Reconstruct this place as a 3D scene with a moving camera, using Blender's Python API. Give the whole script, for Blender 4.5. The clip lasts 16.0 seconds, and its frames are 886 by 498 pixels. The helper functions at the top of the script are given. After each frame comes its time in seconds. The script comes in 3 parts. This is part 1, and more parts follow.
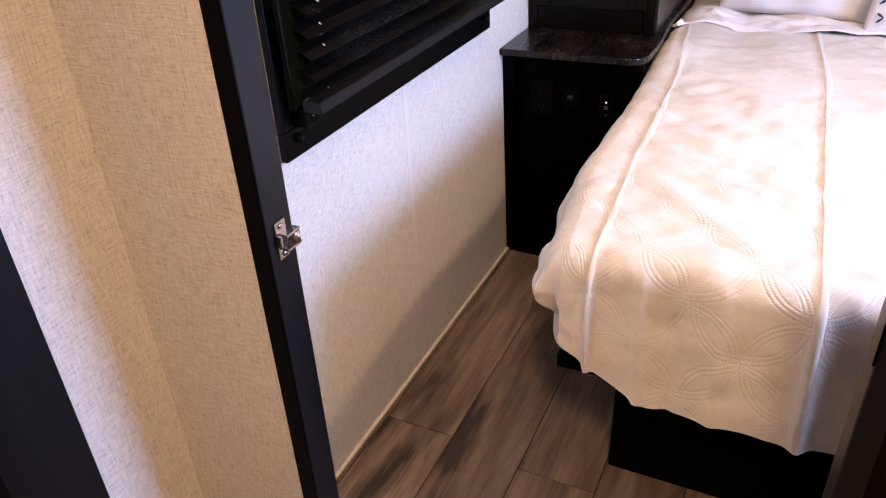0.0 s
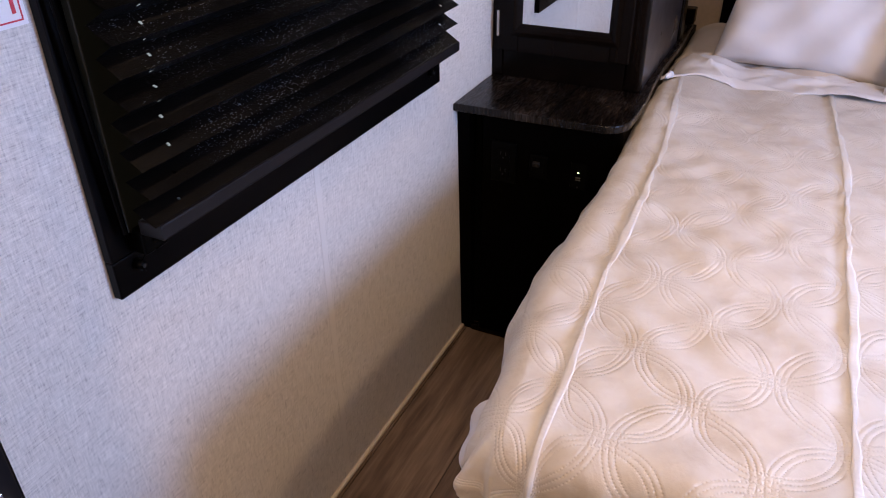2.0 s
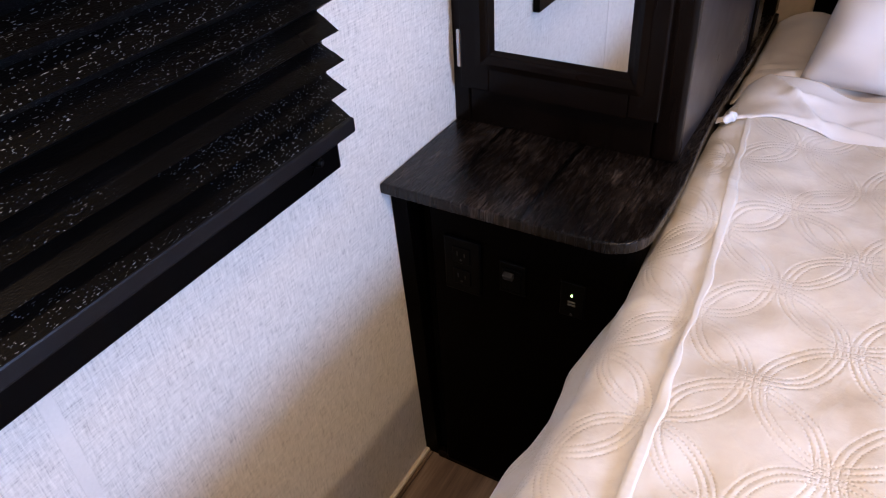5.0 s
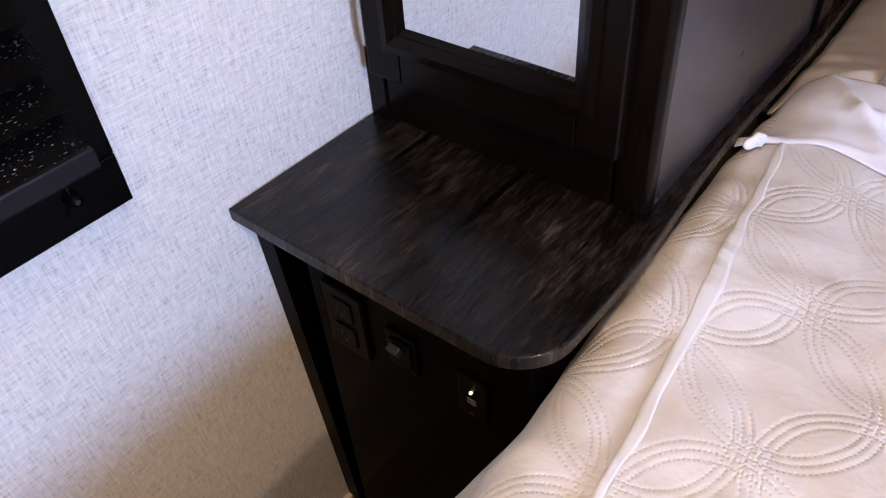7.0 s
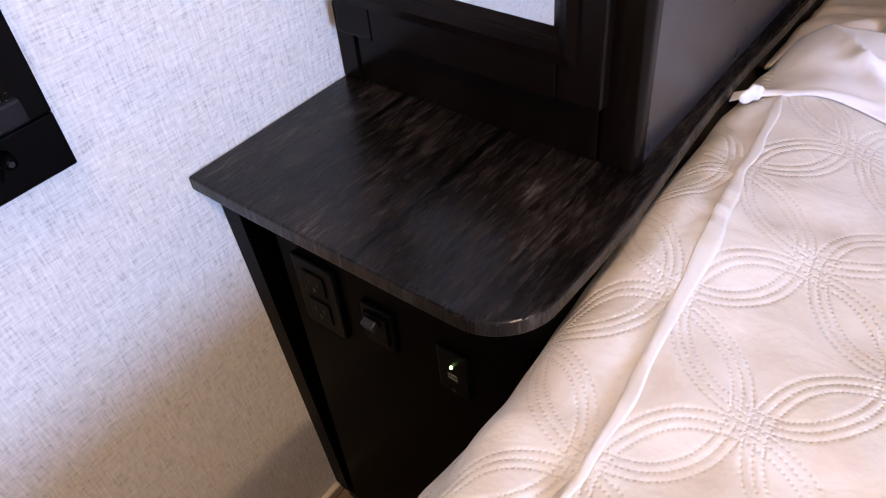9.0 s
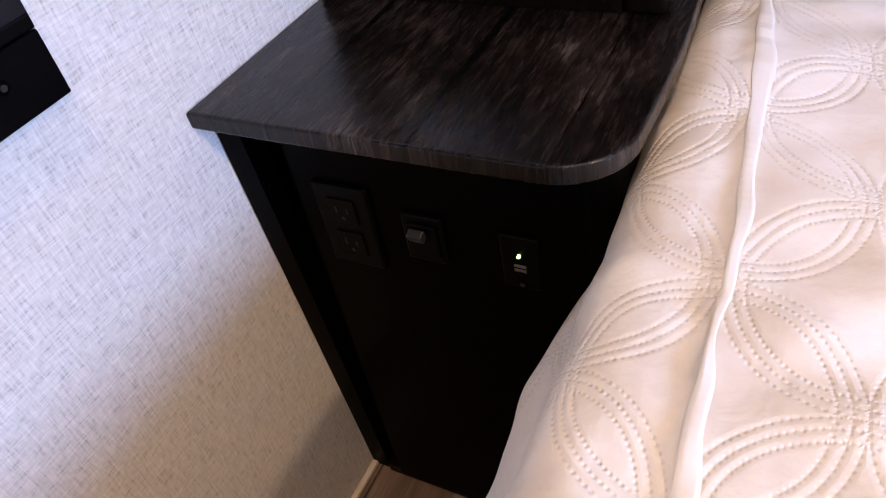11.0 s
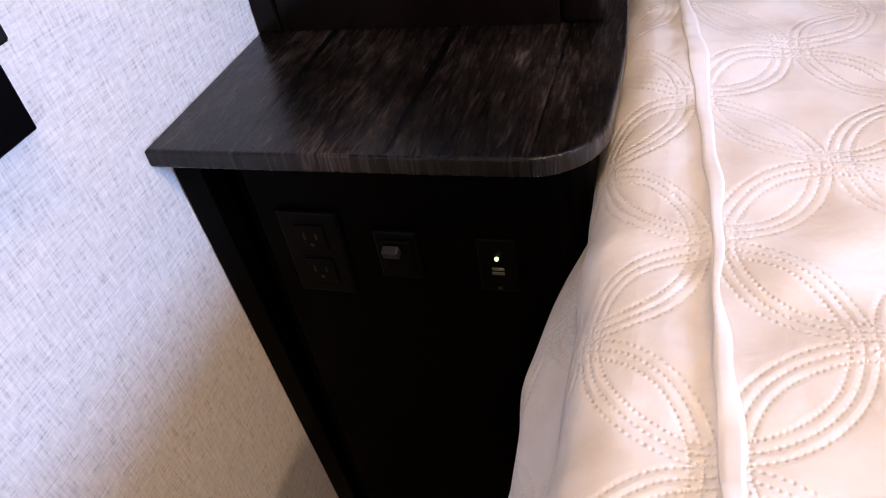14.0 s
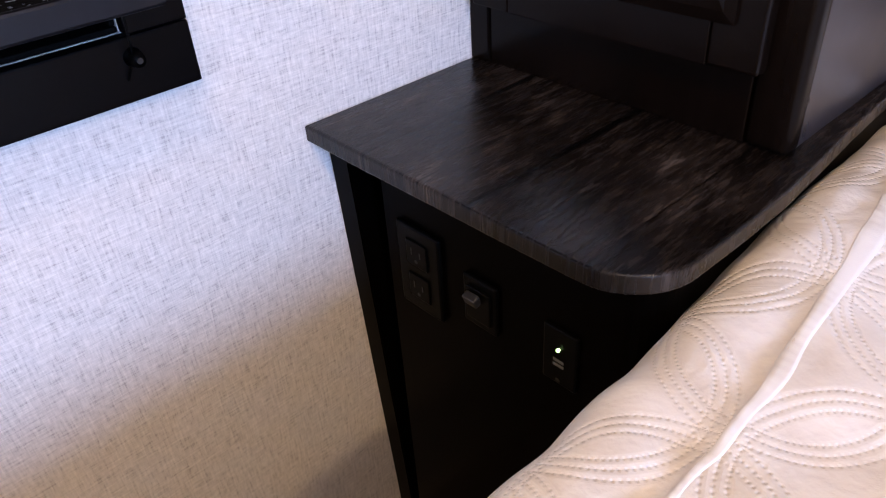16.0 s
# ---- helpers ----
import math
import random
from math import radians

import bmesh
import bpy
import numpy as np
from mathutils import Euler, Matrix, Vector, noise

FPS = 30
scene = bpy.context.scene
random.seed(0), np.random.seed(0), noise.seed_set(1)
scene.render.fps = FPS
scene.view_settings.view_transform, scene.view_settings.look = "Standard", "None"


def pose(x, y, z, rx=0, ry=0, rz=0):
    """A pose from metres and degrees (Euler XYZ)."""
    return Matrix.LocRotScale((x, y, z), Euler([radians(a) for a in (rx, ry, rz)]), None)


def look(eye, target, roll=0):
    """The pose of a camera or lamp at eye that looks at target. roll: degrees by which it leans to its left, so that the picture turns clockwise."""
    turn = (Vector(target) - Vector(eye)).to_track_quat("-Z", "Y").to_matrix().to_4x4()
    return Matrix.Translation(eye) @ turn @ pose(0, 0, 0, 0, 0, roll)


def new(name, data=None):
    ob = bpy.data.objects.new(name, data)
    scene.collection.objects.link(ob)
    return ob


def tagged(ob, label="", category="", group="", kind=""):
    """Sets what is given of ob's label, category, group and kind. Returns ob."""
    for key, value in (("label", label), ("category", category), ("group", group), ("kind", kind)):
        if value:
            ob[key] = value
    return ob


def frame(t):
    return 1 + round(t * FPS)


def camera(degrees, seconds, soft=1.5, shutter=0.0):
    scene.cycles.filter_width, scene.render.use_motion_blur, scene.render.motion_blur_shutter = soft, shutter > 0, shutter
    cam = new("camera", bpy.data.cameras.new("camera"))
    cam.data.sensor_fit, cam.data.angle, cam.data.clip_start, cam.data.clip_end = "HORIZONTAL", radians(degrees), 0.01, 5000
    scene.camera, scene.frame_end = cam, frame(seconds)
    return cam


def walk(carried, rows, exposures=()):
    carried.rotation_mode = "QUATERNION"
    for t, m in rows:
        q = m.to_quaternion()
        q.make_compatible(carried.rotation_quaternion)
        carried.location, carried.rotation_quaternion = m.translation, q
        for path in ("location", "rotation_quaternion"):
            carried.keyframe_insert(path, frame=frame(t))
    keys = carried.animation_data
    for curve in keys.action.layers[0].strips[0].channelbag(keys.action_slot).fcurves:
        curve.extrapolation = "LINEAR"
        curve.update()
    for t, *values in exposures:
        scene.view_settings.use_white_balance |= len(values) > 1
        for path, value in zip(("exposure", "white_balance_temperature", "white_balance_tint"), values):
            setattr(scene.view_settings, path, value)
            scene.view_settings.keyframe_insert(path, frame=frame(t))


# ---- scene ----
cam = camera(61.6, 16.0, 1.1)
PATH = [
    (0, (0.845, 0.083, 1.408), (0.067, 1.608, 0.375), -3.1),
    (0.5, (0.857, 0.117, 1.423), (0.12, 1.668, 0.397), -1.3),
    (1, (0.862, 0.233, 1.428), (0.099, 1.772, 0.404), -1.0),
    (1.5, (0.807, 0.409, 1.43), (0.044, 1.944, 0.4), -0.8),
    (2, (0.766, 0.54, 1.42), (0.022, 2.077, 0.38), -0.6),
    (2.5, (0.706, 0.673, 1.415), (0.021, 2.214, 0.34), -0.1),
    (3, (0.627, 0.824, 1.41), (-0.019, 2.364, 0.309), -0.4),
    (3.5, (0.587, 0.929, 1.402), (-0.054, 2.454, 0.278), -0.6),
    (4, (0.588, 1.063, 1.398), (-0.115, 2.543, 0.251), -0.4),
    (4.5, (0.64, 1.205, 1.399), (-0.153, 2.623, 0.233), -2.0),
    (6.8, (0.661, 1.792, 1.305), (-0.313, 2.926, -0.024), -4.8),
    (7, (0.666, 1.828, 1.301), (-0.321, 2.933, -0.043), -4.6),
    (7.5, (0.691, 1.884, 1.297), (-0.333, 2.945, -0.056), -4.9),
    (8, (0.702, 1.892, 1.291), (-0.329, 2.942, -0.064), -4.3),
    (8.5, (0.697, 1.881, 1.275), (-0.32, 2.934, -0.088), -4.8),
    (9, (0.67, 1.86, 1.235), (-0.313, 2.955, -0.12), -6.0),
    (9.5, (0.629, 1.831, 1.191), (-0.307, 2.979, -0.153), -8.2),
    (10, (0.582, 1.799, 1.155), (-0.315, 2.981, -0.186), -9.8),
    (10.2, (0.578, 1.786, 1.149), (-0.303, 2.975, -0.197), -10.5),
    (12.3, (0.459, 1.702, 1.06), (-0.168, 3.065, -0.263), -11.9),
    (12.5, (0.435, 1.695, 1.062), (-0.122, 3.082, -0.266), -10.6),
    (13, (0.448, 1.698, 1.072), (-0.134, 3.077, -0.255), -10.9),
    (13.5, (0.467, 1.692, 1.09), (-0.118, 3.083, -0.223), -11.4),
    (14, (0.502, 1.684, 1.097), (-0.087, 3.109, -0.177), -11.1),
    (14.5, (0.527, 1.674, 1.111), (-0.13, 3.108, -0.119), -8.2),
    (15, (0.583, 1.675, 1.133), (-0.283, 3.0, -0.09), -5.4),
    (15.5, (0.648, 1.733, 1.129), (-0.423, 2.921, -0.072), -4.0),
    (16, (0.662, 1.808, 1.101), (-0.575, 2.873, -0.054), -4.0),
]
walk(cam, [(t, look(eye, target, roll)) for t, eye, target, roll in PATH],
     [(0, 0.22, 6150, 18), (0.8, 0.08, 6140, 18), (1.6, -0.34, 6120, 17), (2.5, -0.54, 6050, 17), (3.5, -0.48, 6010, 15), (4.5, -0.10, 5980, 13), (7.0, 0.06, 5930, 12), (7.8, 0.24, 5920, 13), (12.0, 0.20, 5990, 15), (14.5, 0.30, 5970, 15), (16.0, 0.20, 5960, 14)])

# ---- light ----
world = bpy.data.worlds.new("World")
scene.world = world
world.use_nodes = True
wn = world.node_tree
sky = wn.nodes.new("ShaderNodeTexSky")
sky.sky_type, sky.sun_disc = "NISHITA", False
sky.sun_elevation, sky.sun_rotation = radians(49), radians(-11)
wn.links.new(sky.outputs[0], wn.nodes["Background"].inputs[0])
wn.nodes["Background"].inputs[1].default_value = 0.12


def area(name, eye, target, sx, sy, watts, colour, spread=180):
    li = bpy.data.lights.new(name, "AREA")
    li.shape, li.size, li.size_y, li.energy, li.color = "RECTANGLE", sx, sy, watts, colour
    li.spread = radians(spread)
    ob = new(name, li)
    ob.matrix_world = look(eye, target)
    return ob


# daylight through the window in the far side wall, and warm ceiling lamps
area("window_daylight", (2.385, 1.50, 1.23), (0.0, 1.45, 0.70), 0.62, 0.62, 46, (0.40, 0.58, 1.0), 150)
LAMPS = ((0.62, 1.70, 6.6), (1.68, 1.66, 18.0))
for lx, ly, watts in LAMPS:
    area("bedroom_lamp_light", (lx, ly, 1.955), (lx, ly, 0), 0.11, 0.11, watts, (1.0, 0.65, 0.35))
area("living_lamp_light", (1.0, -0.05, 1.955), (1.0, -0.05, 0), 0.20, 0.20, 27, (1.0, 0.64, 0.35))
sun = bpy.data.lights.new("sun", "SUN")
sun.energy, sun.angle, sun.color = 4.0, radians(0.5), (1.0, 0.96, 0.90)
new("sun", sun).matrix_world = look((-1.2, 6.0, 7.0), (0, 0, 0))


# ---- materials ----
def mat(name):
    m = bpy.data.materials.new(name)
    m.use_nodes = True
    nt = m.node_tree
    return m, nt, nt.nodes["Principled BSDF"]


def N(nt, kind, **kw):
    n = nt.nodes.new(kind)
    for k, v in kw.items():
        if k == "op":
            n.operation = v
        elif k == "vals":
            for i, x in v.items():
                n.inputs[i].default_value = x
    return n


def L(nt, a, b):
    nt.links.new(a, b)


def M(nt, op, a, b=None, c=None, clamp=False):
    n = nt.nodes.new("ShaderNodeMath")
    n.operation, n.use_clamp = op, clamp
    for i, v in enumerate((a, b, c)):
        if v is None:
            continue
        if isinstance(v, (int, float)):
            n.inputs[i].default_value = v
        else:
            nt.links.new(v, n.inputs[i])
    return n.outputs[0]


def coords(nt, scale=(1, 1, 1), kind="Object"):
    tc = nt.nodes.new("ShaderNodeTexCoord")
    mp = nt.nodes.new("ShaderNodeMapping")
    mp.inputs["Scale"].default_value = scale
    nt.links.new(tc.outputs[kind], mp.inputs[0])
    return mp.outputs[0]


def noise_tex(nt, vec, scale, detail=3, rough=0.55):
    n = nt.nodes.new("ShaderNodeTexNoise")
    n.inputs["Scale"].default_value, n.inputs["Detail"].default_value, n.inputs["Roughness"].default_value = scale, detail, rough
    nt.links.new(vec, n.inputs["Vector"])
    return n.outputs["Fac"]


def ramp(nt, fac, stops):
    r = nt.nodes.new("ShaderNodeValToRGB")
    els = r.color_ramp.elements
    while len(els) < len(stops):
        els.new(0.5)
    for e, (p, c) in zip(els, stops):
        e.position, e.color = p, (*c, 1)
    nt.links.new(fac, r.inputs[0])
    return r.outputs[0]


def bump(nt, height, bsdf, strength=0.3, dist=0.002, normal=None):
    b = nt.nodes.new("ShaderNodeBump")
    b.inputs["Strength"].default_value, b.inputs["Distance"].default_value = strength, dist
    nt.links.new(height, b.inputs["Height"])
    if normal is not None:
        nt.links.new(normal, b.inputs["Normal"])
    if bsdf is not None:
        nt.links.new(b.outputs[0], bsdf.inputs["Normal"])
    return b.outputs[0]


def plain(name, colour, rough=0.5, metal=0.0, grain=60, var=0.12, bstr=0.08, spec=0.5):
    m, nt, b = mat(name)
    v = coords(nt)
    n1, n2 = noise_tex(nt, v, grain, 4), noise_tex(nt, v, grain / 14, 2)
    f = M(nt, "ADD", M(nt, "MULTIPLY", n1, 0.5), M(nt, "MULTIPLY", n2, 0.5))
    lo, hi = [c * (1 - var) for c in colour], [min(1, c * (1 + var)) for c in colour]
    L(nt, ramp(nt, f, [(0.3, lo), (0.7, hi)]), b.inputs["Base Color"])
    L(nt, M(nt, "ADD", M(nt, "MULTIPLY", n2, 0.2), rough - 0.1), b.inputs["Roughness"])
    b.inputs["Metallic"].default_value, b.inputs["Specular IOR Level"].default_value = metal, spec
    bump(nt, n1, b, bstr, 0.001)
    return m


def linen_paper(name, colour):
    """Vinyl wall covering printed as coarse linen: short cross threads."""
    m, nt, b = mat(name)
    sep = nt.nodes.new("ShaderNodeSeparateXYZ")
    L(nt, coords(nt), sep.inputs[0])
    run = M(nt, "ADD", sep.outputs[0], sep.outputs[1])

    def grid(a, b):
        c = nt.nodes.new("ShaderNodeCombineXYZ")
        L(nt, M(nt, "MULTIPLY", run, a), c.inputs[0])
        L(nt, M(nt, "MULTIPLY", sep.outputs[2], b), c.inputs[1])
        return c.outputs[0]
    h = noise_tex(nt, grid(34, 400), 1.0, 3, 0.7)
    w = noise_tex(nt, grid(360, 30), 1.0, 3, 0.7)
    w2 = noise_tex(nt, grid(160, 160), 1.0, 2)
    big = noise_tex(nt, coords(nt), 3.0, 3)
    thread = M(nt, "ADD", M(nt, "MULTIPLY", h, 0.5), M(nt, "MULTIPLY", w, 0.5))
    thread = M(nt, "ADD", thread, M(nt, "MULTIPLY", M(nt, "SUBTRACT", w2, 0.5), 0.22))
    dark = M(nt, "MULTIPLY", M(nt, "SUBTRACT", 0.44, thread, clamp=True), 3.0)
    fac = M(nt, "SUBTRACT", M(nt, "ADD", 0.60, M(nt, "MULTIPLY", M(nt, "SUBTRACT", thread, 0.5), 2.1)), dark)
    fac = M(nt, "ADD", fac, M(nt, "MULTIPLY", M(nt, "SUBTRACT", big, 0.5), 0.18))
    lo, hi = [c * 0.58 for c in colour], [min(1, c * 1.13) for c in colour]
    L(nt, ramp(nt, fac, [(0.07, lo), (0.93, hi)]), b.inputs["Base Color"])
    b.inputs["Roughness"].default_value = 0.62
    bump(nt, thread, b, 0.5, 0.0014)
    return m


def streak_wood(name, cols, along, rough=0.4, scale=1.0, seams=(), bstr=0.15, spec=0.28):
    """Wood print: streaks along one axis (0, 1 or 2), with optional dark plank lines at places across x."""
    m, nt, b = mat(name)
    s1, s2 = [140 * scale] * 3, [22 * scale] * 3
    s1[along], s2[along] = 6 * scale, 2.5 * scale
    a = noise_tex(nt, coords(nt, s1), 1.0, 5, 0.65)
    c = noise_tex(nt, coords(nt, s2), 1.0, 4, 0.6)
    f = M(nt, "ADD", M(nt, "MULTIPLY", a, 0.5), M(nt, "MULTIPLY", c, 0.5))
    if seams:
        sep = nt.nodes.new("ShaderNodeSeparateXYZ")
        L(nt, coords(nt), sep.inputs[0])
        for p, w, d in seams:
            line = M(nt, "MULTIPLY", M(nt, "SUBTRACT", 1.0, M(nt, "DIVIDE", M(nt, "ABSOLUTE", M(nt, "SUBTRACT", sep.outputs[0], p)), w), clamp=True), d)
            f = M(nt, "SUBTRACT", f, line)
    L(nt, ramp(nt, f, [(0.26, cols[0]), (0.48, cols[1]), (0.72, cols[2])]), b.inputs["Base Color"])
    L(nt, M(nt, "ADD", M(nt, "MULTIPLY", c, 0.06), rough - 0.03), b.inputs["Roughness"])
    b.inputs["Specular IOR Level"].default_value = spec
    bump(nt, f, b, bstr, 0.001)
    return m


def counter_mat():
    """Near-black plank-print laminate: patchy pale scratches along the grain and a few dark plank lines."""
    m, nt, b = mat("plank_print_laminate")
    sep = nt.nodes.new("ShaderNodeSeparateXYZ")
    L(nt, coords(nt), sep.inputs[0])
    fine = noise_tex(nt, coords(nt, (280, 36, 9)), 1.0, 6, 0.75)
    mid = noise_tex(nt, coords(nt, (75, 15, 4)), 1.0, 5, 0.65)
    patch = noise_tex(nt, coords(nt, (13, 7, 7)), 1.0, 3, 0.6)
    f = M(nt, "ADD", M(nt, "MULTIPLY", fine, 0.28), M(nt, "MULTIPLY", mid, 0.34))
    f = M(nt, "ADD", M(nt, "ADD", f, 0.205), M(nt, "MULTIPLY", M(nt, "SUBTRACT", patch, 0.5), 0.30))
    for p, w, d in ((0.104, 0.0042, 0.9), (0.186, 0.0016, 0.16), (0.253, 0.0046, 0.9), (0.318, 0.0012, 0.12), (0.384, 0.0012, 0.16)):
        wob = M(nt, "MULTIPLY", M(nt, "SUBTRACT", mid, 0.5), 0.004)
        off = M(nt, "ABSOLUTE", M(nt, "ADD", M(nt, "SUBTRACT", sep.outputs[0], p), wob))
        f = M(nt, "SUBTRACT", f, M(nt, "MULTIPLY", M(nt, "SUBTRACT", 1.0, M(nt, "DIVIDE", off, w), clamp=True), d))
    L(nt, ramp(nt, f, [(0.42, (0.0008, 0.0006, 0.0005)), (0.51, (0.0058, 0.0041, 0.0033)), (0.58, (0.021, 0.0155, 0.0125)), (0.70, (0.125, 0.10, 0.083))]), b.inputs["Base Color"])
    L(nt, M(nt, "ADD", 0.19, M(nt, "MULTIPLY", fine, 0.16)), b.inputs["Roughness"])
    b.inputs["Specular IOR Level"].default_value = 0.30
    bump(nt, f, b, 0.20, 0.0008)
    return m


def plank_mat():
    """Grey-brown vinyl plank: long grain, dark cathedral streaks and smoky knots, each plank a little different."""
    m, nt, b = mat("floor_plank")
    info = nt.nodes.new("ShaderNodeObjectInfo")
    shift = nt.nodes.new("ShaderNodeVectorMath")
    shift.operation = "ADD"
    cmb = nt.nodes.new("ShaderNodeCombineXYZ")
    L(nt, M(nt, "MULTIPLY", info.outputs["Random"], 37.0), cmb.inputs[1])
    L(nt, M(nt, "MULTIPLY", info.outputs["Random"], 11.0), cmb.inputs[0])
    tc = nt.nodes.new("ShaderNodeTexCoord")
    L(nt, tc.outputs["Object"], shift.inputs[0])
    L(nt, cmb.outputs[0], shift.inputs[1])

    def at(sx, sy):
        mp = nt.nodes.new("ShaderNodeMapping")
        mp.inputs["Scale"].default_value = (sx, sy, 1)
        L(nt, shift.outputs[0], mp.inputs[0])
        return mp.outputs[0]
    fine = noise_tex(nt, at(130, 5), 1.0, 5, 0.65)
    band = noise_tex(nt, at(20, 2.6), 1.0, 4, 0.6)
    smoke = noise_tex(nt, at(8, 1.7), 1.0, 3, 0.6)
    f = M(nt, "ADD", M(nt, "MULTIPLY", fine, 0.35), M(nt, "MULTIPLY", band, 0.65))
    f = M(nt, "SUBTRACT", f, M(nt, "MULTIPLY", M(nt, "SUBTRACT", smoke, 0.52, clamp=True), 1.9))
    f = M(nt, "ADD", f, M(nt, "MULTIPLY", M(nt, "SUBTRACT", info.outputs["Random"], 0.5), 0.10))
    L(nt, ramp(nt, f, [(0.20, (0.030, 0.021, 0.015)), (0.46, (0.15, 0.104, 0.072)), (0.68, (0.30, 0.225, 0.165))]), b.inputs["Base Color"])
    L(nt, M(nt, "ADD", 0.36, M(nt, "MULTIPLY", band, 0.2)), b.inputs["Roughness"])
    b.inputs["Specular IOR Level"].default_value = 0.35
    bump(nt, f, b, 0.2, 0.001)
    return m


def coverlet_mat():
    """Cream quilted coverlet: overlapping stitched rings, three stitch lines each, on the cloth's own uv in metres."""
    m, nt, b = mat("coverlet_cloth")
    uv = nt.nodes.new("ShaderNodeUVMap")
    uv.uv_map = "cloth"
    sep = nt.nodes.new("ShaderNodeSeparateXYZ")
    L(nt, uv.outputs[0], sep.inputs[0])
    u = M(nt, "ADD", M(nt, "ADD", sep.outputs[0], sep.outputs[1]), 0.5)
    v = M(nt, "ADD", M(nt, "SUBTRACT", sep.outputs[0], sep.outputs[1]), 0.5)
    fu, fv = M(nt, "FRACT", u), M(nt, "FRACT", v)
    groove = dents = None
    for cu in (0, 1):
        for cv in (0, 1):
            du, dv = M(nt, "SUBTRACT", fu, float(cu)), M(nt, "SUBTRACT", fv, float(cv))
            d = M(nt, "SQRT", M(nt, "ADD", M(nt, "MULTIPLY", du, du), M(nt, "MULTIPLY", dv, dv)))
            x = M(nt, "DIVIDE", M(nt, "SUBTRACT", 0.7071, d), 0.060)
            near = M(nt, "ROUND", M(nt, "MINIMUM", M(nt, "MAXIMUM", x, 0.0), 2.0))
            off = M(nt, "ABSOLUTE", M(nt, "SUBTRACT", x, near))
            wide = M(nt, "SUBTRACT", 1.0, M(nt, "MULTIPLY", off, 2.2), clamp=True)
            thin = M(nt, "SUBTRACT", 1.0, M(nt, "MULTIPLY", off, 4.0), clamp=True)
            tick = M(nt, "ADD", 0.5, M(nt, "MULTIPLY", M(nt, "SINE", M(nt, "MULTIPLY", M(nt, "ARCTAN2", dv, du), 112.0)), 0.5))
            dent = M(nt, "MULTIPLY", thin, M(nt, "POWER", tick, 1.5))
            groove = wide if groove is None else M(nt, "MAXIMUM", groove, wide)
            dents = dent if dents is None else M(nt, "MAXIMUM", dents, dent)
    tc = nt.nodes.new("ShaderNodeTexCoord")
    obj = tc.outputs["Object"]
    weave = noise_tex(nt, obj, 900, 2)
    soft = noise_tex(nt, obj, 9, 3)
    crease = noise_tex(nt, obj, 30, 4)
    fade = M(nt, "ADD", 0.15, M(nt, "MULTIPLY", noise_tex(nt, obj, 7, 3), 1.45))
    relief = M(nt, "MULTIPLY", fade, M(nt, "ADD", M(nt, "MULTIPLY", groove, -0.40), M(nt, "MULTIPLY", dents, -0.72)))
    # cream mottling, its darker patches also painting in soft wrinkle shading
    tint = M(nt, "ADD", M(nt, "MULTIPLY", soft, 0.6), M(nt, "MULTIPLY", crease, 0.4))
    L(nt, ramp(nt, tint, [(0.3, (0.57, 0.515, 0.44)), (0.48, (0.67, 0.63, 0.57)), (0.68, (0.74, 0.715, 0.67))]), b.inputs["Base Color"])
    b.inputs["Roughness"].default_value = 0.5
    b.inputs["Sheen Weight"].default_value = 0.15
    n1 = bump(nt, weave, None, 0.12, 0.0006)
    warp = nt.nodes.new("ShaderNodeTexNoise")
    warp.inputs["Scale"].default_value, warp.inputs["Detail"].default_value, warp.inputs["Distortion"].default_value = 13.0, 3.0, 1.6
    L(nt, obj, warp.inputs["Vector"])
    n2 = bump(nt, warp.outputs["Fac"], None, 0.15, 0.018, bump(nt, crease, None, 0.30, 0.006, n1))
    bump(nt, relief, b, 0.5, 0.0024, n2)
    return m


def cloth(name, colour):
    m, nt, b = mat(name)
    v = coords(nt)
    big, fine, mid = noise_tex(nt, v, 7, 3), noise_tex(nt, v, 700, 2), noise_tex(nt, v, 22, 3)
    L(nt, ramp(nt, big, [(0.3, [c * 0.93 for c in colour]), (0.7, colour)]), b.inputs["Base Color"])
    b.inputs["Roughness"].default_value = 0.8
    b.inputs["Sheen Weight"].default_value = 0.1
    bump(nt, mid, b, 0.15, 0.005, bump(nt, fine, None, 0.15, 0.0005))
    return m


def pleat_mat():
    """Black pleated blind cloth with a fine weave; patches of pale metallic flecks paint on lamp glints."""
    m, nt, b = mat("black_pleated_cloth")
    w = noise_tex(nt, coords(nt, (900, 160, 900)), 1.0, 2)
    fleck = noise_tex(nt, coords(nt, (1300, 220, 1300)), 1.0, 0)
    patch = noise_tex(nt, coords(nt, (9, 4, 9)), 1.0, 2)
    painted_glint = M(nt, "MULTIPLY", M(nt, "GREATER_THAN", fleck, 0.762), M(nt, "MULTIPLY", M(nt, "SUBTRACT", patch, 0.47, clamp=True), 6.0, clamp=True), clamp=True)
    mix = nt.nodes.new("ShaderNodeMix")
    mix.data_type = "RGBA"
    L(nt, painted_glint, mix.inputs["Factor"])
    L(nt, ramp(nt, w, [(0.3, (0.0010, 0.0009, 0.0009)), (0.75, (0.0024, 0.0022, 0.0021))]), mix.inputs["A"])
    mix.inputs["B"].default_value = (0.72, 0.80, 0.92, 1)
    L(nt, mix.outputs["Result"], b.inputs["Base Color"])
    L(nt, M(nt, "MULTIPLY", painted_glint, 0.9), b.inputs["Metallic"])
    b.inputs["Roughness"].default_value, b.inputs["Specular IOR Level"].default_value = 0.40, 0.08
    bump(nt, w, b, 0.5, 0.001)
    return m


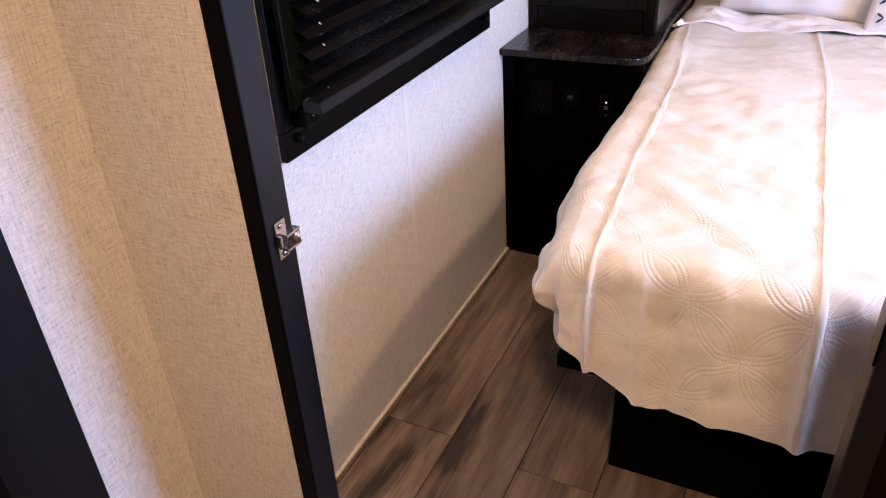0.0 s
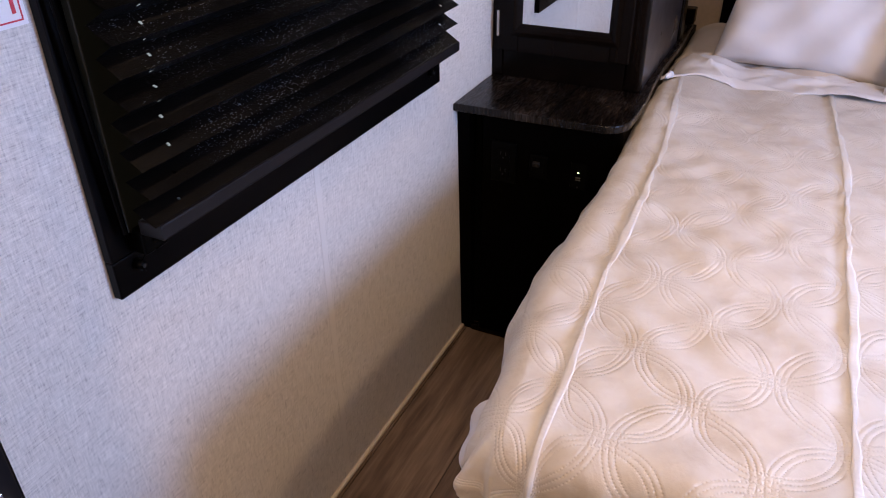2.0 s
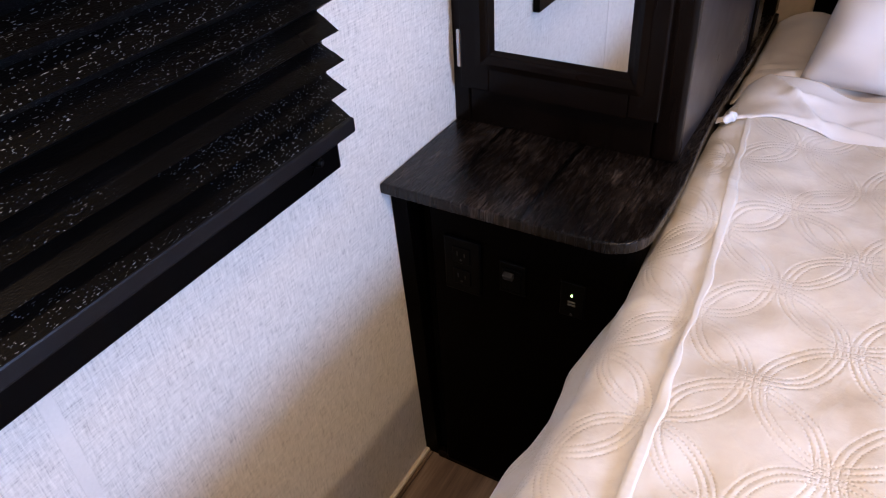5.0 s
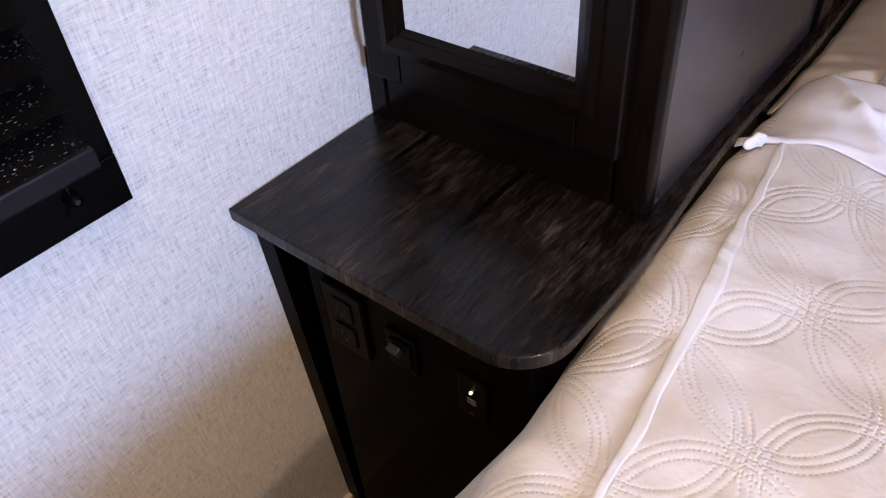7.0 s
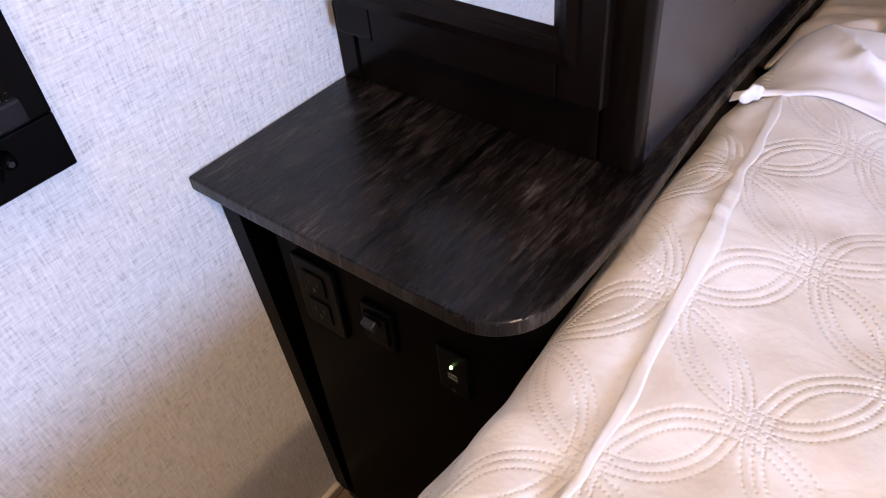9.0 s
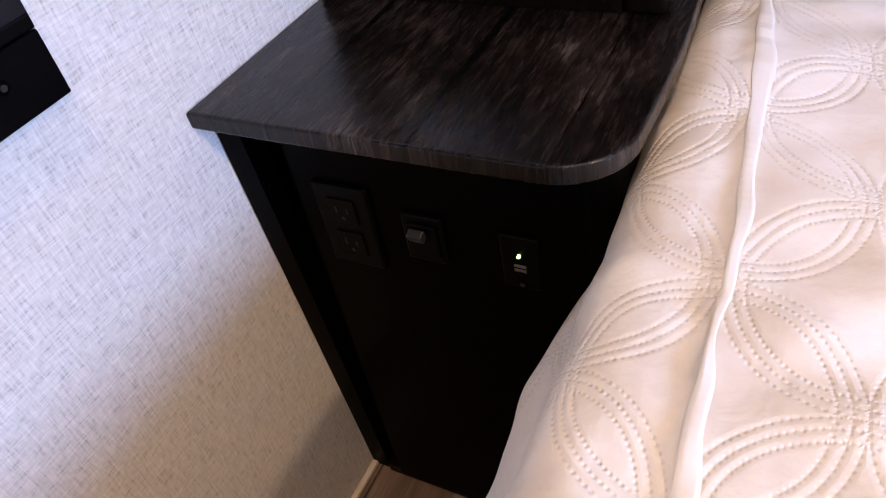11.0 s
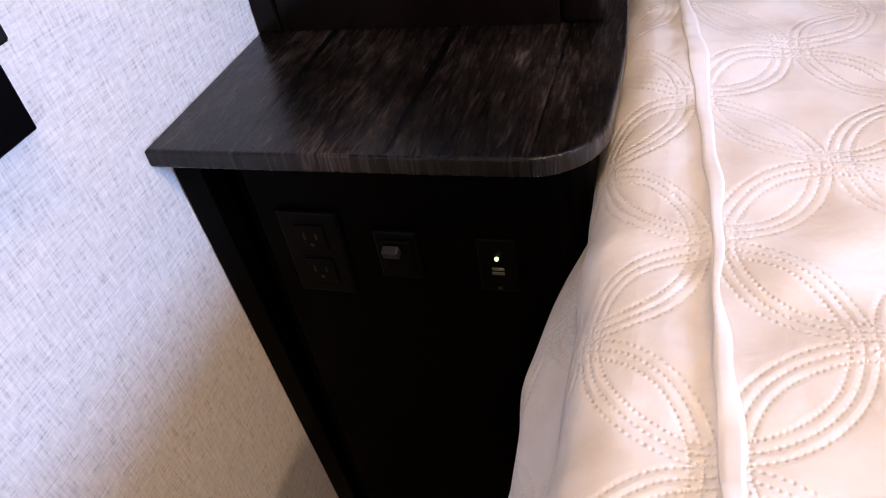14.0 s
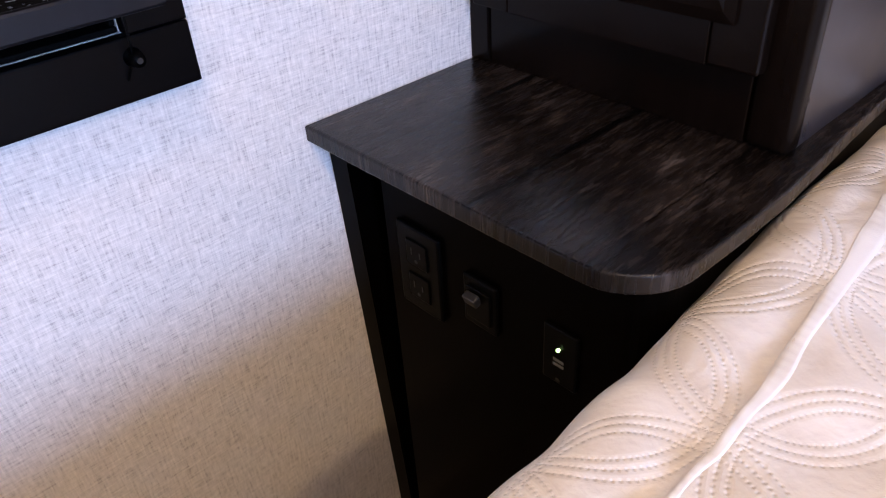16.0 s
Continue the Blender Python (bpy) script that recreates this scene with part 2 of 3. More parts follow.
def glass_mat():
    m, nt, b = mat("window_glass")
    b.inputs["Base Color"].default_value = (0.72, 0.80, 0.78, 1)
    b.inputs["Transmission Weight"].default_value = 1.0
    b.inputs["Roughness"].default_value = 0.02
    b.inputs["IOR"].default_value = 1.1
    return m


def emit(name, colour, power):
    m, nt, b = mat(name)
    b.inputs["Base Color"].default_value = (*colour, 1)
    b.inputs["Emission Color"].default_value = (*colour, 1)
    b.inputs["Emission Strength"].default_value = power
    return m


PAPER = linen_paper("linen_wall_paper", (0.66, 0.63, 0.58))
ESPRESSO = streak_wood("espresso_cabinet", [(0.0014, 0.0008, 0.0005), (0.0030, 0.0017, 0.0011), (0.0056, 0.0034, 0.0024)], 2, 0.26, 0.7, (), 0.03, 0.11)
# darker espresso copy: the nightstand front's shade is put into its colour
FRONT_SHADED = streak_wood("espresso_front_shaded", [(0.0004, 0.0003, 0.0002), (0.0008, 0.0005, 0.0004), (0.0014, 0.001, 0.0008)], 2, 0.30, 0.7, (), 0.03, 0.02)
FRAME = streak_wood("black_brown_trim", [(0.0006, 0.0005, 0.0005), (0.001, 0.0008, 0.0009), (0.002, 0.0016, 0.0018)], 1, 0.33, 0.7, (), 0.05, 0.10)
SATIN = plain("satin_side_laminate", (0.022, 0.018, 0.019), 0.30, 0, 160, 0.04, 0.0, 0.7)
POST = streak_wood("black_post_trim", [(0.002, 0.002, 0.003), (0.003, 0.003, 0.0045), (0.006, 0.006, 0.008)], 2, 0.42, 0.6, (), 0.06, 0.25)
COUNTER = counter_mat()
PLANK = plank_mat()
COVER = coverlet_mat()
SHEET = cloth("white_sheet", (0.80, 0.79, 0.80))
TUCK = cloth("pale_cream_tuck", (0.71, 0.69, 0.65))
CREAM = cloth("cream_sheet", (0.70, 0.63, 0.55))
NAVY = plain("navy_thread", (0.02, 0.025, 0.06), 0.8)
PLEAT = pleat_mat()
BLACK = plain("black_plastic", (0.001, 0.001, 0.001), 0.32, 0, 300, 0.1, 0.03, 0.05)
MATTE = plain("matte_black", (0.001, 0.0009, 0.0008), 0.7, 0, 60, 0.12, 0.08, 0.05)
CHROME = plain("worn_chrome", (0.60, 0.57, 0.55), 0.20, 1.0, 120, 0.1, 0.1)
STEEL = plain("grey_switch_metal", (0.017, 0.017, 0.017), 0.4, 0.2, 200)
PORT = plain("usb_port_metal", (0.10, 0.10, 0.09), 0.35, 0.4, 200)
SLOT = plain("dull_slot_metal", (0.003, 0.003, 0.003), 0.4)
TRIM = plain("cream_floor_trim", (0.62, 0.55, 0.45), 0.5)
SEAM = plain("wall_batten", (0.64, 0.61, 0.565), 0.5, 0, 200, 0.06)
CEIL = plain("ceiling_panel", (0.62, 0.60, 0.57), 0.6)
SUB = plain("floor_joint", (0.018, 0.012, 0.009), 0.7)
WHITE = plain("white_sticker", (0.80, 0.79, 0.80), 0.4, 0, 200, 0.04, 0.02)
RED = plain("red_print", (0.55, 0.03, 0.05), 0.45, 0, 200, 0.06, 0.02)
BACKWALL = plain("beige_headwall", (0.55, 0.45, 0.33), 0.6)
SASH = plain("grey_green_sash", (0.012, 0.016, 0.0155), 0.4, 0, 200, 0.15)
GLASS = glass_mat()
GLOW = emit("lamp_diffuser", (1.0, 0.78, 0.5), 6.0)
LED = emit("indicator_led", (0.62, 1.0, 0.30), 5.0)
MIRROR, _nt, _b = mat("mirror_silver")
_b.inputs["Base Color"].default_value = (0.80, 0.83, 0.85, 1)
_b.inputs["Metallic"].default_value, _b.inputs["Roughness"].default_value = 1.0, 0.015


# ---- mesh helpers ----
def box_bm(x0, y0, z0, x1, y1, z1, bevel=0.0, seg=2, bm=None):
    bm = bm or bmesh.new()
    m = Matrix.LocRotScale(((x0 + x1) / 2, (y0 + y1) / 2, (z0 + z1) / 2), None, (x1 - x0, y1 - y0, z1 - z0))
    made = bmesh.ops.create_cube(bm, size=1, matrix=m)
    if bevel:
        es = {e for v in made["verts"] for e in v.link_edges}
        bmesh.ops.bevel(bm, geom=list(es), offset=bevel, segments=seg, affect="EDGES", profile=0.5)
    return bm


def prism_bm(outline, z0, z1, bevel=0.0, seg=2):
    """An upright slab over an outline of (x, y)."""
    bm = bmesh.new()
    vs = [bm.verts.new((x, y, z0)) for x, y in outline]
    f = bm.faces.new(vs)
    up = bmesh.ops.extrude_face_region(bm, geom=[f])
    for v in up["geom"]:
        if isinstance(v, bmesh.types.BMVert):
            v.co.z = z1
    bmesh.ops.recalc_face_normals(bm, faces=bm.faces)
    if bevel:
        es = [e for e in bm.edges if abs(e.verts[0].co.z - e.verts[1].co.z) < 1e-6]
        bmesh.ops.bevel(bm, geom=es, offset=bevel, segments=seg, affect="EDGES", profile=0.5)
    return bm


def cyl_bm(p, q, r, seg=16, r2=None, bm=None):
    bm = bm or bmesh.new()
    p, q = Vector(p), Vector(q)
    rot = (q - p).to_track_quat("Z", "Y").to_matrix().to_4x4()
    bmesh.ops.create_cone(bm, cap_ends=True, segments=seg, radius1=r, radius2=r if r2 is None else r2, depth=(q - p).length,
                          matrix=Matrix.Translation((p + q) / 2) @ rot)
    return bm


def mesh_of(name, bm, material, smooth=False):
    me = bpy.data.meshes.new(name)
    bm.to_mesh(me)
    bm.free()
    me.materials.append(material)
    if smooth:
        for p in me.polygons:
            p.use_smooth = True
    return me


def part(name, bm, material, parent, label="", smooth=False):
    ob = new(name, mesh_of(name, bm, material, smooth))
    if parent is not None:
        ob.parent = parent
        ob.matrix_parent_inverse = parent.matrix_basis.inverted()
    return tagged(ob, label)


def thing(name, at, label, category, group="", kind=""):
    ob = new(name)
    ob.matrix_basis = pose(*at)
    ob.empty_display_size = 0.05
    return tagged(ob, label, category, group, kind)


def struct(name, bm, material, label=""):
    return tagged(new(name, mesh_of(name, bm, material)), label, "", "", "structure")


# ---- structure ----
W, Y0, Y1, H = 2.40, -2.60, 3.40, 1.98
WIN = (1.150, 2.026, 0.898, 1.56)      # opening of the windows: y, y, z, z
WIN2 = (1.02, 1.98, 0.905, 1.56)


def wall_with_window(name, x0, x1, *wins):
    bm = bmesh.new()
    y = Y0
    for a, b, c, d in wins:
        for y0, z0, y1, z1 in ((y, 0, a, H), (a, 0, b, c), (a, d, b, H)):
            box_bm(x0, y0, z0, x1, y1, z1, bm=bm)
        y = b
    box_bm(x0, y, 0, x1, Y1, H, bm=bm)
    return struct(name, bm, PAPER, "light linen-textured vinyl papered side wall")


wall_with_window("wall_west", -0.05, 0.0, WIN)
wall_with_window("wall_east", W, W + 0.05, WIN2)
struct("wall_north", box_bm(-0.05, Y1, 0, W + 0.05, Y1 + 0.05, H), BACKWALL, "beige panel wall at the head of the bed")
struct("wall_south", box_bm(-0.05, Y0 - 0.05, 0, W + 0.05, Y0, H), PAPER, "light linen-textured papered end wall")
struct("ceiling", box_bm(-0.05, Y0 - 0.05, H, W + 0.05, Y1 + 0.05, H + 0.05), CEIL, "off-white ceiling panel")
floor = struct("floor", box_bm(-0.05, Y0 - 0.05, -0.06, W + 0.05, Y1 + 0.05, -0.004), SUB, "brown wood-look plank floor with dark joints")
GRAVEL = plain("pale_gravel", (0.42, 0.42, 0.38), 0.8, 0, 40, 0.2)
bm = bmesh.new()
bmesh.ops.create_grid(bm, x_segments=2, y_segments=2, size=400, matrix=Matrix.Translation((0, 0, -0.75)))
struct("ground", bm, GRAVEL, "pale gravel lot outside the windows")
PX0, PX1, PY0, PY1 = 0.275, 0.955, 0.712, 0.764
struct("partition_west", box_bm(0.0, PY0 + 0.004, 0, PX0 - 0.012, PY1 - 0.004, H), PAPER, "short papered partition stub beside the bedroom doorway")
struct("partition_east", box_bm(PX1 + 0.014, PY0 + 0.004, 0, W, PY1 - 0.004, H), ESPRESSO, "dark wood partition beside the bedroom doorway")
struct("partition_header", box_bm(PX0 - 0.012, PY0 + 0.004, 1.90, PX1 + 0.014, PY1 - 0.004, H), ESPRESSO)
struct("baseboard", prism_bm([(0.0005, PY1), (0.011, PY1), (0.011, 2.248), (0.0005, 2.248)], 0.0, 0.010, 0.003), TRIM, "thin cream trim strip along the floor")
struct("wall_batten", box_bm(0.0, 1.570, 0.010, 0.0008, 1.588, 0.840, 0.0003, 1), SEAM, "papered seam strip on the side wall")

# doorway trim
post = thing("door_jamb", (PX0 - 0.01, 0.73, 0), "black wooden door jamb with a chrome strike catch", "door jamb")
part("trim_face", box_bm(PX0 - 0.012, PY0, 0, PX0, PY1, 1.90, 0.002), POST, post)
part("trim_lip", box_bm(PX0 - 0.030, PY0 - 0.0015, 0, PX0 - 0.0005, PY0 + 0.0035, 1.90, 0.002), FRAME, post)
part("rear_lip", box_bm(PX0 - 0.030, PY1 - 0.0035, 0, PX0 - 0.0005, PY1 + 0.0015, 1.90, 0.002), FRAME, post)
jamb2 = thing("door_jamb", (PX1 + 0.01, 0.73, 0), "dark grey doorway jamb edge beside black partition", "door jamb")
part("trim_face", box_bm(PX1, PY0, 0, PX1 + 0.013, PY1, 1.90, 0.002), POST, jamb2)
part("trim_lip", box_bm(PX1 + 0.0005, PY0 - 0.0015, 0, PX1 + 0.026, PY0 + 0.0035, 1.90, 0.002), POST, jamb2)
part("hinge_plate", prism_bm([(PX1 - 0.003 + 0.0, 0.706), (PX1, 0.706), (PX1, 0.722), (PX1 - 0.003, 0.722)], 0.955, 1.035, 0.001), BLACK, jamb2)
slide = thing("slide_trim", (0.0, 0.47, 0), "black slide-out room trim post against the wall", "trim")
part("face_board", box_bm(0.0, 0.395, 0, 0.020, 0.545, H, 0.002), POST, slide)
part("edge_bead", box_bm(0.020, 0.395, 0, 0.034, 0.420, H, 0.002), FRAME, slide)


# ---- window with black pleated blind ----
def window_unit(n, xw, side, win):
    """Frame, pane and sill at a side wall; side is +1 where the room lies towards +x."""
    a, b, c, d = win
    fr = 0.057
    w = tagged(new("window_%d" % n), "dark framed caravan window with black trim board", "window", "", "structure")
    w.matrix_basis = pose(xw, (a + b) / 2, c)

    def bx(y0, z0, y1, z1, t0, t1, bev=0.002):
        xa, xb = sorted((xw + side * t0, xw + side * t1))
        return box_bm(xa, y0, z0, xb, y1, z1, bev)
    part("frame_bottom", bx(a - fr, c - fr, b + fr, c, 0.0005, 0.016), FRAME, w)
    part("frame_top", bx(a - fr, d, b + fr, d + fr, 0.0005, 0.016), FRAME, w)
    part("frame_side", bx(a - fr, c + 0.0005, a, d - 0.0005, 0.0005, 0.016), FRAME, w)
    part("frame_side", bx(b, c + 0.0005, b + fr, d - 0.0005, 0.0005, 0.016), FRAME, w)
    part("sill", bx(a, c + 0.0003, b, c + 0.006, -0.0255, 0.0), MATTE, w)
    part("jamb_liner", bx(a + 0.0003, c + 0.0065, a + 0.006, d - 0.001, -0.0255, 0.0), MATTE, w)
    part("jamb_liner", bx(b - 0.006, c + 0.0065, b - 0.0003, d - 0.001, -0.0255, 0.0), MATTE, w)
    part("sash_bottom", bx(a, c, b, c + 0.080, -0.042, -0.026), MATTE, w)
    part("sash_top", bx(a, d - 0.022, b, d, -0.042, -0.026), MATTE, w)
    part("sash_side", bx(a, c + 0.0805, a + 0.018, d - 0.0225, -0.042, -0.026), MATTE, w)
    part("sash_side", bx(b - 0.040, c + 0.0805, b, d - 0.0225, -0.042, -0.026), MATTE, w)
    pane = part("pane", bx(a + 0.0185, c + 0.0805, b - 0.0405, d - 0.0225, -0.036, -0.032, 0), GLASS, w)
    pane.visible_shadow = False
    return w


w1 = window_unit(1, 0.0, 1, WIN)
part("blind_stop", box_bm(0.0165, 1.120, 0.935, 0.030, 1.204, 1.570, 0.002), SASH, w1)
window_unit(2, W, -1, WIN2)

blind = thing("pleated_blind", (0.05, 1.58, 0.94), "black pleated window blind drawn down, with cord holes", "blind")
BY0, BY1, BZ0, PITCH = 1.118, 2.038, 0.957, 0.0385
XF, XB = 0.084, 0.050


def pleats():
    """Folded cloth with small open holes for the cords."""
    me = bpy.data.meshes.new("pleat_cloth")
    ys = [BY0]
    holes = (1.181, 1.982)
    for h in holes:
        ys += [h - 0.0021, h + 0.0021]
    ys += list(np.linspace(1.25, 1.90, 14))
    ys = sorted(ys + [BY1])
    prof, cut = [], []
    z, n = BZ0, 16
    for i in range(n):
        for s, (xa, xb) in enumerate(((XF, XB), (XB, XF))):
            z0, z1 = z + (i + s / 2) * PITCH, z + (i + s / 2 + 0.5) * PITCH
            for k, f in enumerate((0.0, 0.43, 0.57)):
                prof.append((xa + (xb - xa) * f, z0 + (z1 - z0) * f))
                cut.append(k == 1)
    prof.append((XF, z + n * PITCH))
    cut.append(False)
    rng = random.Random(4)
    vs, fs = [], []
    for j, (x, zz) in enumerate(prof):
        for y in ys:
            wob = 0.0016 * math.sin(9 * y + j * 0.7) + rng.uniform(-0.0003, 0.0003)
            vs.append((x + wob, y, zz + 0.5 * wob))
    m = len(ys)
    for j in range(len(prof) - 1):
        for k in range(m - 1):
            mid = (ys[k] + ys[k + 1]) / 2
            if cut[j] and any(abs(mid - h) < 0.001 for h in holes):
                continue
            fs.append((j * m + k, j * m + k + 1, (j + 1) * m + k + 1, (j + 1) * m + k))
    me.from_pydata(vs, [], fs)
    me.materials.append(PLEAT)
    return me


cl = new("pleat_cloth", pleats())
cl.parent, cl.matrix_parent_inverse = blind, blind.matrix_basis.inverted()
rail = prism_bm([(0.046, BY0 + 0.006), (0.086, BY0 + 0.006), (0.086, BY1 + 0.002), (0.046, BY1 + 0.002)], 0.934, 0.957, 0.003)
part("bottom_rail", rail, POST, blind, "smooth black bottom rail")
part("head_rail", box_bm(0.017, BY0, 1.572, 0.088, BY1, 1.612, 0.003), BLACK, blind)
for y in (1.130, 2.026):
    s = 1 if y < 1.5 else -1
    cord = cyl_bm((0.060, y + 0.012 * s, 0.936), (0.024, y + 0.002 * s, 0.884), 0.0012, 6)
    cyl_bm((0.024, y + 0.002 * s, 0.884), (0.0175, y + 0.010 * s, 0.862), 0.0011, 6, bm=cord)
    part("hold_cord", cord, BLACK, blind)
    kn = part("hold_knob", cyl_bm((0.0162, y, 0.880), (0.030, y, 0.880), 0.0085, 16, 0.006), BLACK, blind, "", True)
    part("screw", cyl_bm((0.0302, y, 0.880), (0.0312, y, 0.880), 0.0028, 10), STEEL, kn, "small steel screw head")
ya, yb = 1.124, 1.166
br = part("rail_bracket", box_bm(0.0165, ya, 0.902, 0.048, yb, 0.940, 0.004, 3), BLACK, blind)
part("screw", cyl_bm((0.0482, (ya + yb) / 2, 0.922), (0.0496, (ya + yb) / 2, 0.922), 0.0032, 12, 0.0022), CHROME, br, "bright screw head")
part("side_cord", cyl_bm((0.033, 1.112, 0.94), (0.028, 1.085, 1.60), 0.0035, 8), BLACK, blind)

# ---- exit sticker ----
sign = thing("exit_sign", (0.0, 1.035, 1.24), "white exit sticker with red border and red letters", "sign")
SY0, SY1, SZ0, SZ1 = 0.992, 1.087, 1.212, 1.272
part("sticker", box_bm(0.0003, SY0, SZ0, 0.0011, SY1, SZ1), WHITE, sign)
bm = bmesh.new()
for y0, z0, y1, z1 in ((SY0 + 0.005, SZ0 + 0.005, SY1 - 0.005, SZ0 + 0.0068), (SY0 + 0.005, SZ1 - 0.0068, SY1 - 0.005, SZ1 - 0.005),
                       (SY0 + 0.005, SZ0 + 0.0069, SY0 + 0.0068, SZ1 - 0.0069), (SY1 - 0.0068, SZ0 + 0.0069, SY1 - 0.005, SZ1 - 0.0069)):
    box_bm(0.0012, y0, z0, 0.0016, y1, z1, bm=bm)
part("border", bm, RED, sign)
cu = bpy.data.curves.new("letters", "FONT")
cu.body, cu.size, cu.extrude, cu.align_x = "EXIT", 0.046, 0.0003, "CENTER"
tmp = new("letters", cu)
letters = bpy.data.meshes.new_from_object(tmp.evaluated_get(bpy.context.evaluated_depsgraph_get()))
bpy.data.objects.remove(tmp)
letters.materials.clear()
letters.materials.append(RED)
ob = new("letters", letters)
ob.matrix_basis = pose(0.0014, (SY0 + SY1) / 2, SZ0 + 0.0135, 90, 0, 90)
ob.parent, ob.matrix_parent_inverse = sign, sign.matrix_basis.inverted()

# ---- door strike catch on the jamb ----
catch = thing("door_catch", (PX0, 0.738, 0.90), "shiny chrome door catch screwed to the jamb", "door catch")
CZ = 0.928
part("plate", box_bm(PX0 + 0.0005, 0.727, CZ - 0.027, PX0 + 0.0022, 0.749, CZ + 0.027, 0.0006), CHROME, catch)
for dz in (-0.020, 0.020):
    part("screw", cyl_bm((PX0 + 0.0022, 0.738, CZ + dz), (PX0 + 0.0050, 0.738, CZ + dz), 0.0045, 14, 0.003), CHROME, catch, "", True)
for dz in (-0.011, 0.009):
    part("roller_arm", box_bm(PX0 + 0.0022, 0.732, CZ + dz - 0.002, PX0 + 0.016, 0.760, CZ + dz + 0.002, 0.0008), CHROME, catch)
part("roller", cyl_bm((PX0 + 0.0130, 0.753, CZ - 0.0088), (PX0 + 0.0130, 0.753, CZ + 0.0068), 0.0055, 16), CHROME, catch, "", True)
part("spring_tab", box_bm(PX0 + 0.0022, 0.726, CZ - 0.006, PX0 + 0.009, 0.731, CZ + 0.010, 0.001), CHROME, catch)


# ---- nightstand and tower cabinet ----
YF, XR, ZT = 2.236, 0.428, 0.749
stand = thing("nightstand_cabinet", (0.2, 2.5, 0), "black espresso bedside cabinet with rounded front corner", "cabinet")
stile = box_bm(0.0005, 2.246, 0.0, 0.036, 2.270, 0.728)
for v in stile.verts:
    if v.co.y < 2.25 and v.co.z > 0.5:
        v.co.y = 2.214
bmesh.ops.bevel(stile, geom=list(stile.edges), offset=0.002, segments=2, affect="EDGES")
part("side_stile", stile, FRONT_SHADED, stand)
part("recess_board", box_bm(0.036, 2.262, 0.02, 0.070, 2.280, 0.728), MATTE, stand)
outl = [(0.070, 2.285), (0.062, 2.240), (0.066, YF)]
outl += [(XR - 0.030 + 0.030 * math.sin(a), YF + 0.030 - 0.030 * math.cos(a)) for a in np.linspace(0, math.pi / 2, 8)]
outl += [(XR, 3.30), (0.070, 3.30)]
part("body", prism_bm(outl, 0.022, 0.728), FRONT_SHADED, stand)
part("toe_rail", box_bm(0.036, YF + 0.006, 0.0, XR - 0.02, YF + 0.022, 0.022, 0.002), ESPRESSO, stand)

top = thing("countertop", (0.2, 2.5, 0.73), "dark plank-print laminate top with a rounded corner", "countertop")
R = 0.068
edge = [(0.0006, 2.190), (0.10, 2.1895), (0.20, 2.1905), (0.30, 2.191), (0.374, 2.192)]
edge += [(0.376 + R * math.sin(a), 2.192 + R - R * math.cos(a)) for a in np.linspace(0.15, math.pi / 2, 10)]
edge += [(0.446, 2.33), (0.446, 2.40), (0.441, 2.48), (0.435, 2.56), (0.431, 2.64), (0.430, 2.74), (0.433, 2.86), (0.434, 2.98), (0.430, 3.10), (0.424, 3.26), (0.0006, 3.26)]
part("slab", prism_bm(edge, 0.7285, ZT, 0.0030, 3), COUNTER, top)
part("end_block", box_bm(0.385, 3.215, ZT + 0.0003, 0.428, 3.258, 0.800, 0.004), ESPRESSO, top)

TX, TY, TB, TH = 0.418, 2.448, 3.05, 1.88
tower = thing("wardrobe_tower", (0.2, 2.7, ZT), "tall espresso wardrobe with a mirrored door on the countertop", "wardrobe")
part("side_panel", box_bm(TX - 0.016, TY + 0.028, ZT, TX - 0.004, 2.985, TH, 0.001), SATIN, tower, "satin dark laminate side")
part("front_stile", box_bm(0.372, TY, ZT, TX, TY + 0.027, TH, 0.009, 5), ESPRESSO, tower, "", True)
part("front_stile", box_bm(0.0006, TY, ZT, 0.032, TY + 0.027, TH, 0.002), ESPRESSO, tower)
part("bottom_rail", box_bm(0.0325, TY + 0.003, ZT, 0.3715, TY + 0.027, 0.822, 0.002), ESPRESSO, tower)
part("rear_post", box_bm(TX - 0.018, 2.9855, ZT, TX + 0.004, TB, TH, 0.003), ESPRESSO, tower)
part("side_panel", box_bm(0.0006, TY + 0.028, ZT, 0.014, TB, TH, 0.001), ESPRESSO, tower)
part("back_panel", box_bm(0.0145, TB - 0.012, ZT, TX - 0.0185, TB, TH), MATTE, tower)
part("top_panel", box_bm(0.0006, TY, TH + 0.0005, TX, TB, TH + 0.02, 0.002), ESPRESSO, tower)
DX0, DX1, DZ0, DZ1, DY = 0.026, 0.384, 0.826, 1.82, TY - 0.019
MX0, MX1, MZ0, MZ1 = 0.088, 0.326, 0.899, 1.755
door = part("door", box_bm(DX0, DY, DZ0, MX0 - 0.006, TY - 0.001, DZ1, 0.002), ESPRESSO, tower, "mirrored cabinet door with a moulded dark frame")
part("door_stile", box_bm(MX1 + 0.006, DY, DZ0, DX1, TY - 0.001, DZ1, 0.004, 3), ESPRESSO, door)
part("door_rail", box_bm(MX0 - 0.0055, DY, DZ0, MX1 + 0.0055, TY - 0.001, MZ0 - 0.006, 0.001), ESPRESSO, door)
part("door_rail", box_bm(MX0 - 0.0055, DY, MZ1 + 0.006, MX1 + 0.0055, TY - 0.001, DZ1, 0.001), ESPRESSO, door)


